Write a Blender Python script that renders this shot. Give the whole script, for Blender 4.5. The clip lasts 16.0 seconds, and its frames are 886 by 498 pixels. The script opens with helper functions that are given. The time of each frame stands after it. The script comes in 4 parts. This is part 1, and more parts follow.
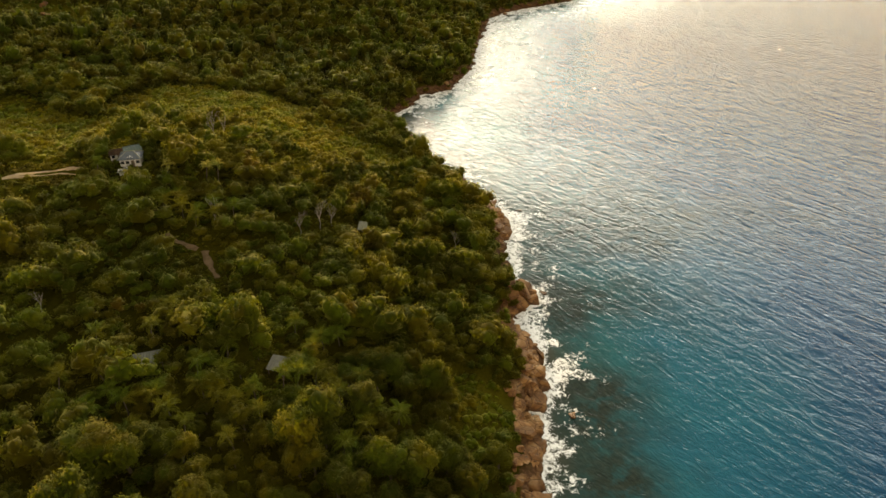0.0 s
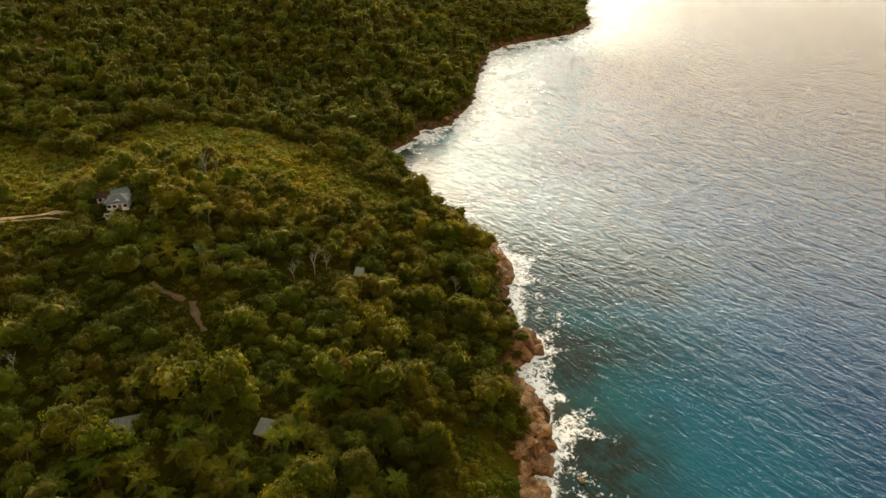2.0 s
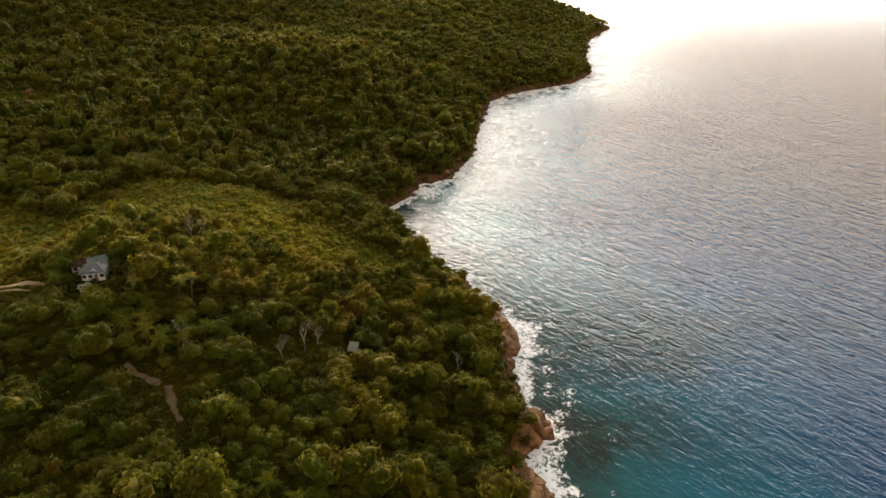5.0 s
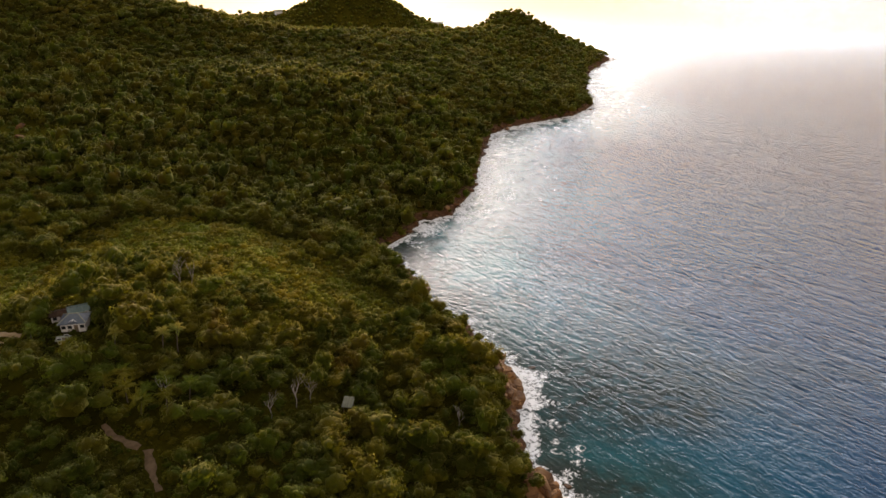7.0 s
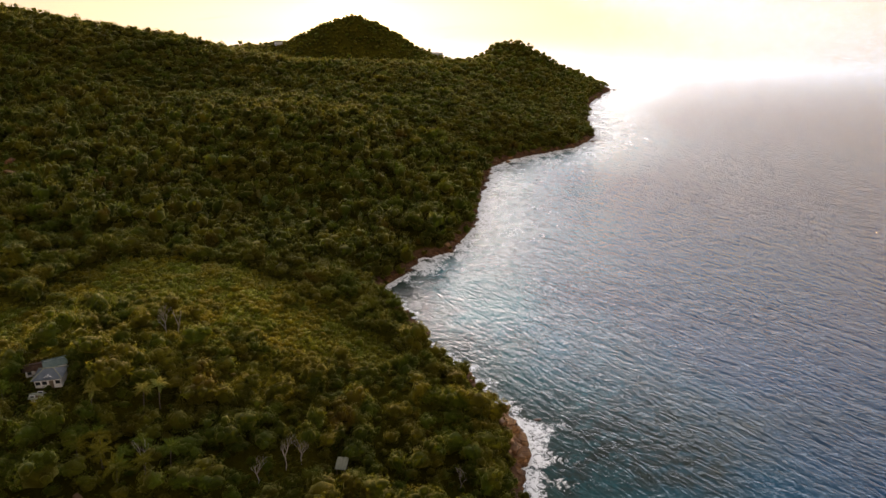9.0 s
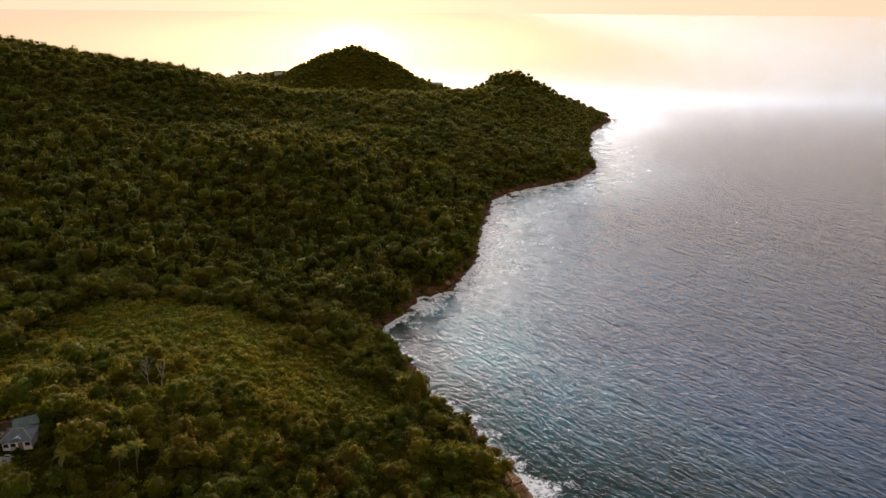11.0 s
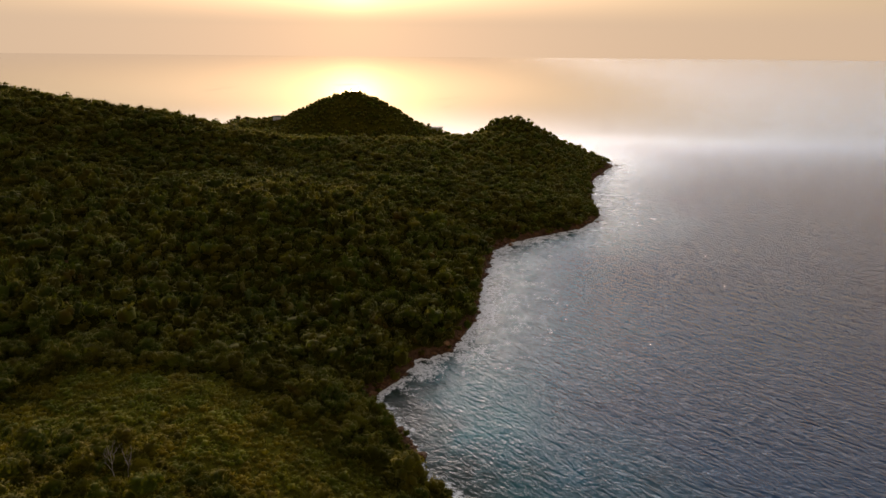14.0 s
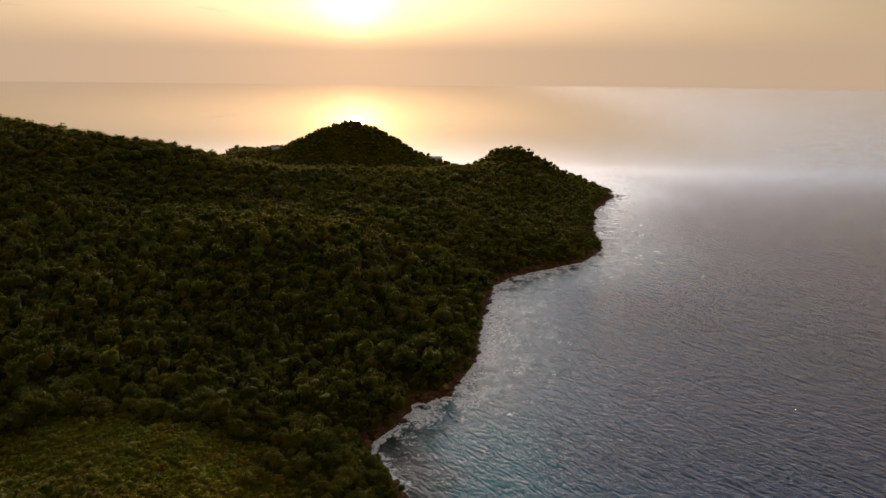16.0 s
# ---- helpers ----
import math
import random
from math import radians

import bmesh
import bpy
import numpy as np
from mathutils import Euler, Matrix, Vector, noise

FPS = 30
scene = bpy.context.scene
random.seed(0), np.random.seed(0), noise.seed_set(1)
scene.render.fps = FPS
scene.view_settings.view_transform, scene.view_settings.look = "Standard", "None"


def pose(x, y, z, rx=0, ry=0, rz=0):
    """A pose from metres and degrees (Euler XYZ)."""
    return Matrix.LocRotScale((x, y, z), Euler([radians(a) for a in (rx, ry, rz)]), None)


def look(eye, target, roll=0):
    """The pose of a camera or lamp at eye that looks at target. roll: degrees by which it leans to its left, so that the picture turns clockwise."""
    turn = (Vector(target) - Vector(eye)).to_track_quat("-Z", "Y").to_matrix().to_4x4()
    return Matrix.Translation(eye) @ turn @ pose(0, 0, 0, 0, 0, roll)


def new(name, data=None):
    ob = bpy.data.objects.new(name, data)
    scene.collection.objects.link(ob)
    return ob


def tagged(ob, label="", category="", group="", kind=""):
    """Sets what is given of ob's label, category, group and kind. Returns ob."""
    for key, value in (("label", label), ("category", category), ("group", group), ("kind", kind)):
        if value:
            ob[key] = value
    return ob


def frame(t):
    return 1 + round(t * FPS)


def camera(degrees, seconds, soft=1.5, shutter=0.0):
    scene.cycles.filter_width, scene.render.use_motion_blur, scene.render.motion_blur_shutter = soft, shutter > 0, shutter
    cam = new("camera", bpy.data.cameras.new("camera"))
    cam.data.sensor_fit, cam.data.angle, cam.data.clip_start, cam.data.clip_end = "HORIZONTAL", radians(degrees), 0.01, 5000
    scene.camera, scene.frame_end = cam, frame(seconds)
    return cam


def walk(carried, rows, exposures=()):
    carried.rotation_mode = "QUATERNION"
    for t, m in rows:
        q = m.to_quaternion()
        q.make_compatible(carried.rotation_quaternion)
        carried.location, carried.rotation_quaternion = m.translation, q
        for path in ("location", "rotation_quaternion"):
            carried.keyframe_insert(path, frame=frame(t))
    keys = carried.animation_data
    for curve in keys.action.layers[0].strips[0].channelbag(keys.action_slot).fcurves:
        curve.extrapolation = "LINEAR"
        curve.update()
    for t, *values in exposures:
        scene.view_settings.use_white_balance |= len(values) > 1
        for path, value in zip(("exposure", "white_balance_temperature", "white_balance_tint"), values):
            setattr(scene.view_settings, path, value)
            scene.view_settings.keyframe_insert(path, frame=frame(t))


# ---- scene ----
cam = camera(66.8, 16.0)
PATH = [
    (0.0, (0.00, 0.00, 120.00), (-0.00, 83.69, 65.26), 0.47),
    (1.0, (-0.02, 5.12, 120.12), (-0.03, 89.87, 67.04), 0.46),
    (2.0, (-0.09, 10.29, 120.28), (-0.11, 96.07, 68.88), 0.46),
    (3.0, (-0.19, 15.52, 120.48), (-0.21, 102.30, 70.78), 0.46),
    (4.0, (-0.33, 20.80, 120.73), (-0.34, 108.54, 72.74), 0.46),
    (5.0, (-0.48, 26.13, 121.02), (-0.49, 114.79, 74.76), 0.46),
    (6.0, (-0.64, 31.51, 121.37), (-0.64, 121.05, 76.84), 0.46),
    (7.0, (-0.80, 36.93, 121.76), (-0.79, 127.32, 78.99), 0.47),
    (8.0, (-0.94, 42.38, 122.20), (-0.92, 133.59, 81.20), 0.48),
    (9.0, (-1.07, 47.88, 122.69), (-1.03, 139.87, 83.49), 0.48),
    (10.0, (-1.15, 53.41, 123.24), (-1.10, 146.15, 85.83), 0.49),
    (11.0, (-1.19, 58.97, 123.84), (-1.14, 152.42, 88.25), 0.50),
    (12.0, (-1.18, 64.56, 124.50), (-1.13, 158.69, 90.75), 0.51),
    (13.0, (-1.10, 70.17, 125.22), (-1.05, 164.95, 93.31), 0.52),
    (14.0, (-0.95, 75.81, 125.99), (-0.91, 171.19, 95.95), 0.52),
    (15.0, (-0.71, 81.47, 126.83), (-0.69, 177.42, 98.67), 0.53),
    (16.0, (-0.37, 87.14, 127.73), (-0.38, 183.63, 101.46), 0.54),
]
EXPOSURES = [(0.0, 2.45, 9800, 12), (4.0, 2.35, 8800, 18), (7.0, 2.08, 7750, 25), (9.0, 1.93, 7550, 26), (12.0, 1.5, 7450, 26), (16.0, 0.75, 7800, 27)]
walk(cam, [(t, look(eye, target, roll)) for t, eye, target, roll in PATH], EXPOSURES)

# ---- light: a low sun over the far headland, hazy evening sky ----
SUN_UP, SUN_EAST = radians(4.9), radians(-7.4)
SUN_DIR = Vector((math.sin(SUN_EAST) * math.cos(SUN_UP), math.cos(SUN_EAST) * math.cos(SUN_UP), math.sin(SUN_UP)))

sun_data = bpy.data.lights.new("sun", "SUN")
sun_data.energy, sun_data.angle, sun_data.color = 1.0, radians(1.5), (1.0, 0.68, 0.33)
sun = new("sun", sun_data)
sun.matrix_world = look(SUN_DIR * 900, (0, 0, 0))

world = bpy.data.worlds.new("evening_sky")
scene.world = world
world.use_nodes = True
wt = world.node_tree
wt.nodes.clear()


def wnode(kind, **values):
    n = wt.nodes.new(kind)
    for k, v in values.items():
        n.inputs[k].default_value = v
    return n


w_out = wt.nodes.new("ShaderNodeOutputWorld")
w_coord = wt.nodes.new("ShaderNodeTexCoord")
# below the horizon the sky repeats the haze of the horizon itself
w_max = wt.nodes.new("ShaderNodeVectorMath")
w_max.operation = "MAXIMUM"
w_max.inputs[1].default_value = (-2, -2, 0.012)
wt.links.new(w_coord.outputs["Generated"], w_max.inputs[0])
w_sky = wt.nodes.new("ShaderNodeTexSky")
w_sky.sky_type, w_sky.sun_disc = "NISHITA", False
w_sky.sun_elevation, w_sky.sun_rotation = SUN_UP, SUN_EAST
w_sky.air_density, w_sky.dust_density, w_sky.ozone_density, w_sky.altitude = 1.0, 0.35, 1.0, 0
wt.links.new(w_max.outputs[0], w_sky.inputs[0])
w_bg = wnode("ShaderNodeBackground", Strength=0.05)
w_soft = wnode("ShaderNodeHueSaturation", Saturation=0.8, Value=0.65)
wt.links.new(w_sky.outputs[0], w_soft.inputs["Color"])
wt.links.new(w_soft.outputs[0], w_bg.inputs["Color"])
# aureole of the sun in the haze: a tight core and a wide glow
w_norm = wt.nodes.new("ShaderNodeVectorMath")
w_norm.operation = "NORMALIZE"
wt.links.new(w_coord.outputs["Generated"], w_norm.inputs[0])
w_dot = wt.nodes.new("ShaderNodeVectorMath")
w_dot.operation = "DOT_PRODUCT"
w_dot.inputs[1].default_value = SUN_DIR
wt.links.new(w_norm.outputs[0], w_dot.inputs[0])
w_clamp = wt.nodes.new("ShaderNodeMath")
w_clamp.operation = "MAXIMUM"
w_clamp.inputs[1].default_value = 0.0
wt.links.new(w_dot.outputs["Value"], w_clamp.inputs[0])
w_split = wt.nodes.new("ShaderNodeSeparateXYZ")
wt.links.new(w_norm.outputs[0], w_split.inputs[0])
# added sky band above the haze bank, out of view, brightest sunward, lights the sea
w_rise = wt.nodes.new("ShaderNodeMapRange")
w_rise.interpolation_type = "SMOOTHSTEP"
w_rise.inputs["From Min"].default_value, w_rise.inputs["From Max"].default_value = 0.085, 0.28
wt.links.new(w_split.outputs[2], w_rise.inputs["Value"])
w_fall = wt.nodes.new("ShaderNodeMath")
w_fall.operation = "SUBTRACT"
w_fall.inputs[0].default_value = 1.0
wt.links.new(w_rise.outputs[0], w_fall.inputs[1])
# the added band fades out towards the zenith
w_fade = wt.nodes.new("ShaderNodeMapRange")
w_fade.interpolation_type = "SMOOTHSTEP"
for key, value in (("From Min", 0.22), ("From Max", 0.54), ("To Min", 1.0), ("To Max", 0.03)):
    w_fade.inputs[key].default_value = value
wt.links.new(w_split.outputs[2], w_fade.inputs["Value"])
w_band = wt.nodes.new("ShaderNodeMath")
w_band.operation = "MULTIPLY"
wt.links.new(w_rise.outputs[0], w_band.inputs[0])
wt.links.new(w_fade.outputs[0], w_band.inputs[1])
w_shader = w_bg.outputs[0]
# last three lobes: the added band and a faint even fill above the view
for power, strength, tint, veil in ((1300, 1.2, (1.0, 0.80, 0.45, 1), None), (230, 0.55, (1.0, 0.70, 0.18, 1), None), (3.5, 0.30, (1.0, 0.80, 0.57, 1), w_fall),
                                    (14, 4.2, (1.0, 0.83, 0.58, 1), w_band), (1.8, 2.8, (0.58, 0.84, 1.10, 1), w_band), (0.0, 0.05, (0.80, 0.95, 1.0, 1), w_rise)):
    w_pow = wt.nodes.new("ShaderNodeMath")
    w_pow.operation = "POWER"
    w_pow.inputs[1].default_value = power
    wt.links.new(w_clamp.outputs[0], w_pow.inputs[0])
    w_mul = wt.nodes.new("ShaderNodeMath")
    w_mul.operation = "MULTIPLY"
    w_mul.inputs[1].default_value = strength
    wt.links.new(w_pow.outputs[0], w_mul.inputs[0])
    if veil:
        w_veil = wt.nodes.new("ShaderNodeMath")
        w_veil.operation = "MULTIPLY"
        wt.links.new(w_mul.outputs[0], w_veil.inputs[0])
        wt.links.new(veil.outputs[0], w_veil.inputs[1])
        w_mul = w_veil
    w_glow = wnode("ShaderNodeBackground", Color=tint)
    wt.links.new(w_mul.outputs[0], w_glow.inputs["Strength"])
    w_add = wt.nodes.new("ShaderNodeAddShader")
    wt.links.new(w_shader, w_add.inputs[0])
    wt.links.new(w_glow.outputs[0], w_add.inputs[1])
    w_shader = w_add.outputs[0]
# added fill, unseen behind the camera: warm sky opposite the sun lifts the land
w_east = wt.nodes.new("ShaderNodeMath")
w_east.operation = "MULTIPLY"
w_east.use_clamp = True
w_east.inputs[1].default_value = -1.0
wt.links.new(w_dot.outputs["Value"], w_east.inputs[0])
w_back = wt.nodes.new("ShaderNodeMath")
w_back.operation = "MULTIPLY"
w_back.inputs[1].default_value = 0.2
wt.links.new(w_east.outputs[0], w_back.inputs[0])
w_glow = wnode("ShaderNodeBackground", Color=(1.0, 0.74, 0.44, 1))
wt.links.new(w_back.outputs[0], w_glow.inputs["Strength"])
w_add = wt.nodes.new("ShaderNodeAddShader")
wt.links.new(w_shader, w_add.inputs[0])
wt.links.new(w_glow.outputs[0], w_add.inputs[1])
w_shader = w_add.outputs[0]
# a mauve bank of haze lies on the horizon
w_bank = wt.nodes.new("ShaderNodeMapRange")
w_bank.interpolation_type = "SMOOTHSTEP"
for key, value in (("From Min", 0.015), ("From Max", 0.095), ("To Min", 0.92), ("To Max", 0.0)):
    w_bank.inputs[key].default_value = value
wt.links.new(w_split.outputs[2], w_bank.inputs["Value"])
w_haze = wnode("ShaderNodeBackground", Color=(0.455, 0.395, 0.295, 1), Strength=0.62)
# a few thin flat clouds over the haze
w_stretch = wt.nodes.new("ShaderNodeMapping")
w_stretch.inputs["Scale"].default_value = (7, 7, 55)
wt.links.new(w_norm.outputs[0], w_stretch.inputs["Vector"])
w_noise = wnode("ShaderNodeTexNoise", Scale=1.6, Detail=5.0, Roughness=0.55)
wt.links.new(w_stretch.outputs[0], w_noise.inputs["Vector"])
w_wisp = wt.nodes.new("ShaderNodeMapRange")
w_wisp.interpolation_type = "SMOOTHSTEP"
for key, value in (("From Min", 0.60), ("From Max", 0.74), ("To Min", 0.0), ("To Max", 0.55)):
    w_wisp.inputs[key].default_value = value
wt.links.new(w_noise.outputs["Fac"], w_wisp.inputs["Value"])
w_low = wt.nodes.new("ShaderNodeMapRange")
w_low.interpolation_type = "SMOOTHSTEP"
w_low.inputs["From Min"].default_value, w_low.inputs["From Max"].default_value = 0.045, 0.085
wt.links.new(w_split.outputs[2], w_low.inputs["Value"])
w_cloud = wt.nodes.new("ShaderNodeMath")
w_cloud.operation = "MULTIPLY"
wt.links.new(w_wisp.outputs[0], w_cloud.inputs[0])
wt.links.new(w_low.outputs[0], w_cloud.inputs[1])
w_veiled = wt.nodes.new("ShaderNodeMixShader")
wt.links.new(w_cloud.outputs[0], w_veiled.inputs[0])
wt.links.new(w_shader, w_veiled.inputs[1])
wt.links.new(w_haze.outputs[0], w_veiled.inputs[2])
w_shader = w_veiled.outputs[0]
w_mix = wt.nodes.new("ShaderNodeMixShader")
wt.links.new(w_bank.outputs[0], w_mix.inputs[0])
wt.links.new(w_shader, w_mix.inputs[1])
wt.links.new(w_haze.outputs[0], w_mix.inputs[2])
wt.links.new(w_mix.outputs[0], w_out.inputs["Surface"])


# ---- materials ----
class Nodes:
    """A short way to write node materials."""

    def __init__(self, name):
        self.mat = bpy.data.materials.new(name)
        self.mat.use_nodes = True
        self.tree = self.mat.node_tree
        self.tree.nodes.clear()
        self.out = self.tree.nodes.new("ShaderNodeOutputMaterial")

    def put(self, socket, value):
        if isinstance(value, bpy.types.NodeSocket):
            self.tree.links.new(value, socket)
        else:
            socket.default_value = value

    def node(self, kind, settings=None, **inputs):
        n = self.tree.nodes.new(kind)
        for k, v in (settings or {}).items():
            setattr(n, k, v)
        for k, v in inputs.items():
            self.put(n.inputs[k.replace("_", " ")], v)
        return n

    def math(self, op, a, b=0.0, c=0.0):
        n = self.tree.nodes.new("ShaderNodeMath")
        n.operation = op
        for i, v in enumerate((a, b, c)):
            self.put(n.inputs[i], v)
        return n.outputs[0]

    def place(self, scale=(1, 1, 1), turn=0.0):
        c = self.node("ShaderNodeTexCoord")
        m = self.node("ShaderNodeMapping", {"vector_type": "TEXTURE"}, Vector=c.outputs["Object"])
        m.inputs["Scale"].default_value = [1 / q for q in scale]
        m.inputs["Rotation"].default_value = (0, 0, turn)
        return m.outputs[0]

    def world_place(self, scale=(1, 1, 1)):
        c = self.node("ShaderNodeNewGeometry")
        m = self.node("ShaderNodeMapping", Vector=c.outputs["Position"])
        m.inputs["Scale"].default_value = scale
        return m.outputs[0]

    def noise(self, where, scale, detail=4.0, rough=0.55, distort=0.0):
        return self.node("ShaderNodeTexNoise", Vector=where, Scale=scale, Detail=detail, Roughness=rough, Distortion=distort).outputs["Fac"]

    def ramp(self, fac, stops):
        n = self.node("ShaderNodeValToRGB", Fac=fac)
        e = n.color_ramp.elements
        while len(e) < len(stops):
            e.new(0.5)
        for el, (p, col) in zip(e, stops):
            el.position, el.color = p, (*col, 1)
        return n.outputs["Color"]

    def step(self, value, low, high, a=0.0, b=1.0):
        n = self.node("ShaderNodeMapRange", Value=value)
        n.interpolation_type = "SMOOTHSTEP"
        for k, v in (("From Min", low), ("From Max", high), ("To Min", a), ("To Max", b)):
            self.put(n.inputs[k], v)
        return n.outputs[0]

    def mix(self, fac, a, b, blend="MIX"):
        n = self.node("ShaderNodeMix", {"data_type": "RGBA", "blend_type": blend})
        self.put(n.inputs[0], fac)
        for i, v in ((6, a), (7, b)):
            self.put(n.inputs[i], (*v, 1) if isinstance(v, tuple) else v)
        return n.outputs[2]

    def bump(self, height, strength, distance, normal=None):
        n = self.node("ShaderNodeBump", Height=height, Strength=strength, Distance=distance)
        if normal is not None:
            self.put(n.inputs["Normal"], normal)
        return n.outputs[0]

    def surface(self, colour, rough=0.8, normal=None, metal=0.0, gloss=0.1, **more):
        n = self.node("ShaderNodeBsdfPrincipled", Roughness=rough, Metallic=metal, **more)
        n.inputs["Specular IOR Level"].default_value = gloss
        self.put(n.inputs["Base Color"], (*colour, 1) if isinstance(colour, tuple) else colour)
        if normal is not None:
            self.put(n.inputs["Normal"], normal)
        self.tree.links.new(n.outputs[0], self.out.inputs["Surface"])
        return self.mat


def leaf_material(name, dark, mid, light, odd, glow, rounded=True):
    """Leaves: a base hue for each patch of wood, a shade for each clump, light passing through."""
    m = Nodes(name)
    where = m.world_place()
    patch = m.node("ShaderNodeTexVoronoi", {"feature": "SMOOTH_F1"}, Vector=where, Scale=0.13, Smoothness=0.3).outputs["Color"]
    one = m.node("ShaderNodeSeparateColor", Color=patch)
    island = m.node("ShaderNodeNewGeometry").outputs["Random Per Island"]
    whole = m.node("ShaderNodeObjectInfo").outputs["Random"]
    big = m.noise(where, 0.025, 3)
    v = m.math("ADD", m.math("MULTIPLY", one.outputs[0], 0.50), m.math("MULTIPLY", island, 0.20))
    v = m.math("ADD", v, m.math("MULTIPLY", big, 0.55))
    v = m.math("ADD", m.math("SUBTRACT", v, 0.27), m.math("MULTIPLY", whole, 0.22))
    col = m.ramp(v, ((0.10, dark), (0.5, mid), (0.9, light)))
    dry = m.step(one.outputs[1], 0.90, 0.97)
    col = m.mix(m.math("MULTIPLY", dry, 0.5), col, odd)
    lush = m.step(m.math("ADD", one.outputs[2], m.math("MULTIPLY", m.noise(where, 0.018, 2), 0.8)), 0.55, 1.25)
    col = m.mix(1.0, col, m.mix(lush, (0.94, 0.86, 0.64), (0.48, 0.82, 0.66)), "MULTIPLY")
    fine = m.noise(where, 2.6, 4, 0.7)
    col = m.mix(0.8, col, m.ramp(fine, ((0.30, (0.40, 0.40, 0.40)), (0.70, (1.3, 1.3, 1.3)))), "MULTIPLY")
    n = None
    if rounded:
        # leaves turn outwards with the bough that carries them
        lobe = m.node("ShaderNodeAttribute", {"attribute_name": "outward"}).outputs["Vector"]
        lobe = m.node("ShaderNodeVectorTransform", {"vector_type": "NORMAL", "convert_from": "OBJECT", "convert_to": "WORLD"}, Vector=lobe).outputs[0]
        face = m.node("ShaderNodeVectorMath", {"operation": "SCALE"}, Scale=0.7)
        m.put(face.inputs[0], m.node("ShaderNodeNewGeometry").outputs["Normal"])
        both = m.node("ShaderNodeVectorMath", {"operation": "ADD"})
        m.put(both.inputs[0], face.outputs[0])
        m.put(both.inputs[1], lobe)
        way = m.node("ShaderNodeVectorMath", {"operation": "NORMALIZE"})
        m.put(way.inputs[0], both.outputs[0])
        n = way.outputs[0]
    n = m.bump(fine, 0.5, 0.2, n)
    # waxy leaves: matt body, light passing through, a sheen on the upper side
    body = m.node("ShaderNodeBsdfPrincipled", Roughness=0.7, IOR=1.45, Normal=n)
    m.put(body.inputs["Base Color"], col)
    body.inputs["Specular IOR Level"].default_value = 0.08
    body.inputs["Sheen Weight"].default_value = 0.45
    body.inputs["Sheen Roughness"].default_value = 0.4
    body.inputs["Sheen Tint"].default_value = (0.95, 0.86, 0.22, 1)
    through_col = m.mix(0.6, col, glow)
    trans = m.node("ShaderNodeBsdfTranslucent", Color=through_col, Normal=n)
    mixed = m.node("ShaderNodeMixShader", Fac=0.42)
    m.tree.links.new(body.outputs[0], mixed.inputs[1])
    m.tree.links.new(trans.outputs[0], mixed.inputs[2])
    m.tree.links.new(mixed.outputs[0], m.out.inputs["Surface"])
    return m.mat


LEAF = leaf_material("broad_leaves", (0.044, 0.040, 0.0045), (0.095, 0.088, 0.009), (0.180, 0.158, 0.0155), (0.125, 0.060, 0.014), (0.23, 0.24, 0.015))
SHRUB = leaf_material("shrub_leaves", (0.099, 0.084, 0.0063), (0.171, 0.144, 0.0107), (0.259, 0.212, 0.0161), (0.145, 0.094, 0.0161), (0.40, 0.36, 0.025))
FROND = leaf_material("palm_leaves", (0.081, 0.090, 0.0108), (0.135, 0.144, 0.0162), (0.216, 0.198, 0.0270), (0.198, 0.162, 0.0315), (0.234, 0.198, 0.0180), False)
PALE_LEAF = leaf_material("pale_leaves", (0.13, 0.13, 0.040), (0.22, 0.21, 0.070), (0.32, 0.29, 0.11), (0.25, 0.20, 0.09), (0.28, 0.26, 0.08))
PALE_FROND = leaf_material("yellowed_palm_leaves", (0.20, 0.18, 0.04), (0.32, 0.28, 0.07), (0.48, 0.42, 0.12), (0.40, 0.32, 0.08), (0.5, 0.42, 0.10), False)

m = Nodes("bark")
at = m.place((1, 1, 0.25))
m_h = m.noise(at, 9, 5)
BARK = m.surface(m.ramp(m_h, ((0.3, (0.06, 0.045, 0.032)), (0.7, (0.17, 0.14, 0.11)))), 0.9, m.bump(m_h, 0.6, 0.05))

m = Nodes("dead_wood")
m_h = m.noise(m.place((1, 1, 0.3)), 7, 5)
DEAD = m.surface(m.ramp(m_h, ((0.3, (0.26, 0.235, 0.21)), (0.7, (0.46, 0.42, 0.38)))), 0.85, m.bump(m_h, 0.5, 0.04))

m = Nodes("undergrowth")
at = m.place()
m_big, m_fine = m.noise(at, 0.05, 5), m.noise(at, 1.3, 6, 0.65)
green = m.ramp(m_big, ((0.3, (0.030, 0.028, 0.004)), (0.55, (0.055, 0.050, 0.006)), (0.75, (0.085, 0.075, 0.009))))
green = m.mix(0.6, green, m.ramp(m_fine, ((0.3, (0.3, 0.3, 0.3)), (0.7, (1.1, 1.1, 1.0)))), "MULTIPLY")
stone = m.ramp(m.noise(at, 0.7, 6, 0.65), ((0.25, (0.035, 0.020, 0.012)), (0.5, (0.10, 0.055, 0.032)), (0.75, (0.20, 0.12, 0.075))))
inland = m.node("ShaderNodeAttribute", {"attribute_name": "shore"}).outputs["Fac"]
inland = m.math("ADD", inland, m.math("MULTIPLY", m.math("SUBTRACT", m.noise(at, 0.25, 4), 0.5), 5.0))
lawn = m.node("ShaderNodeAttribute", {"attribute_name": "meadow"}).outputs["Fac"]
green = m.mix(lawn, green, m.ramp(m_fine, ((0.3, (0.055, 0.050, 0.006)), (0.7, (0.11, 0.10, 0.012)))))
col = m.mix(m.step(inland, 2.6, 4.4), stone, green)
GROUND = m.surface(col, 0.95, m.bump(m_fine, 0.8, 0.6), gloss=0.0)

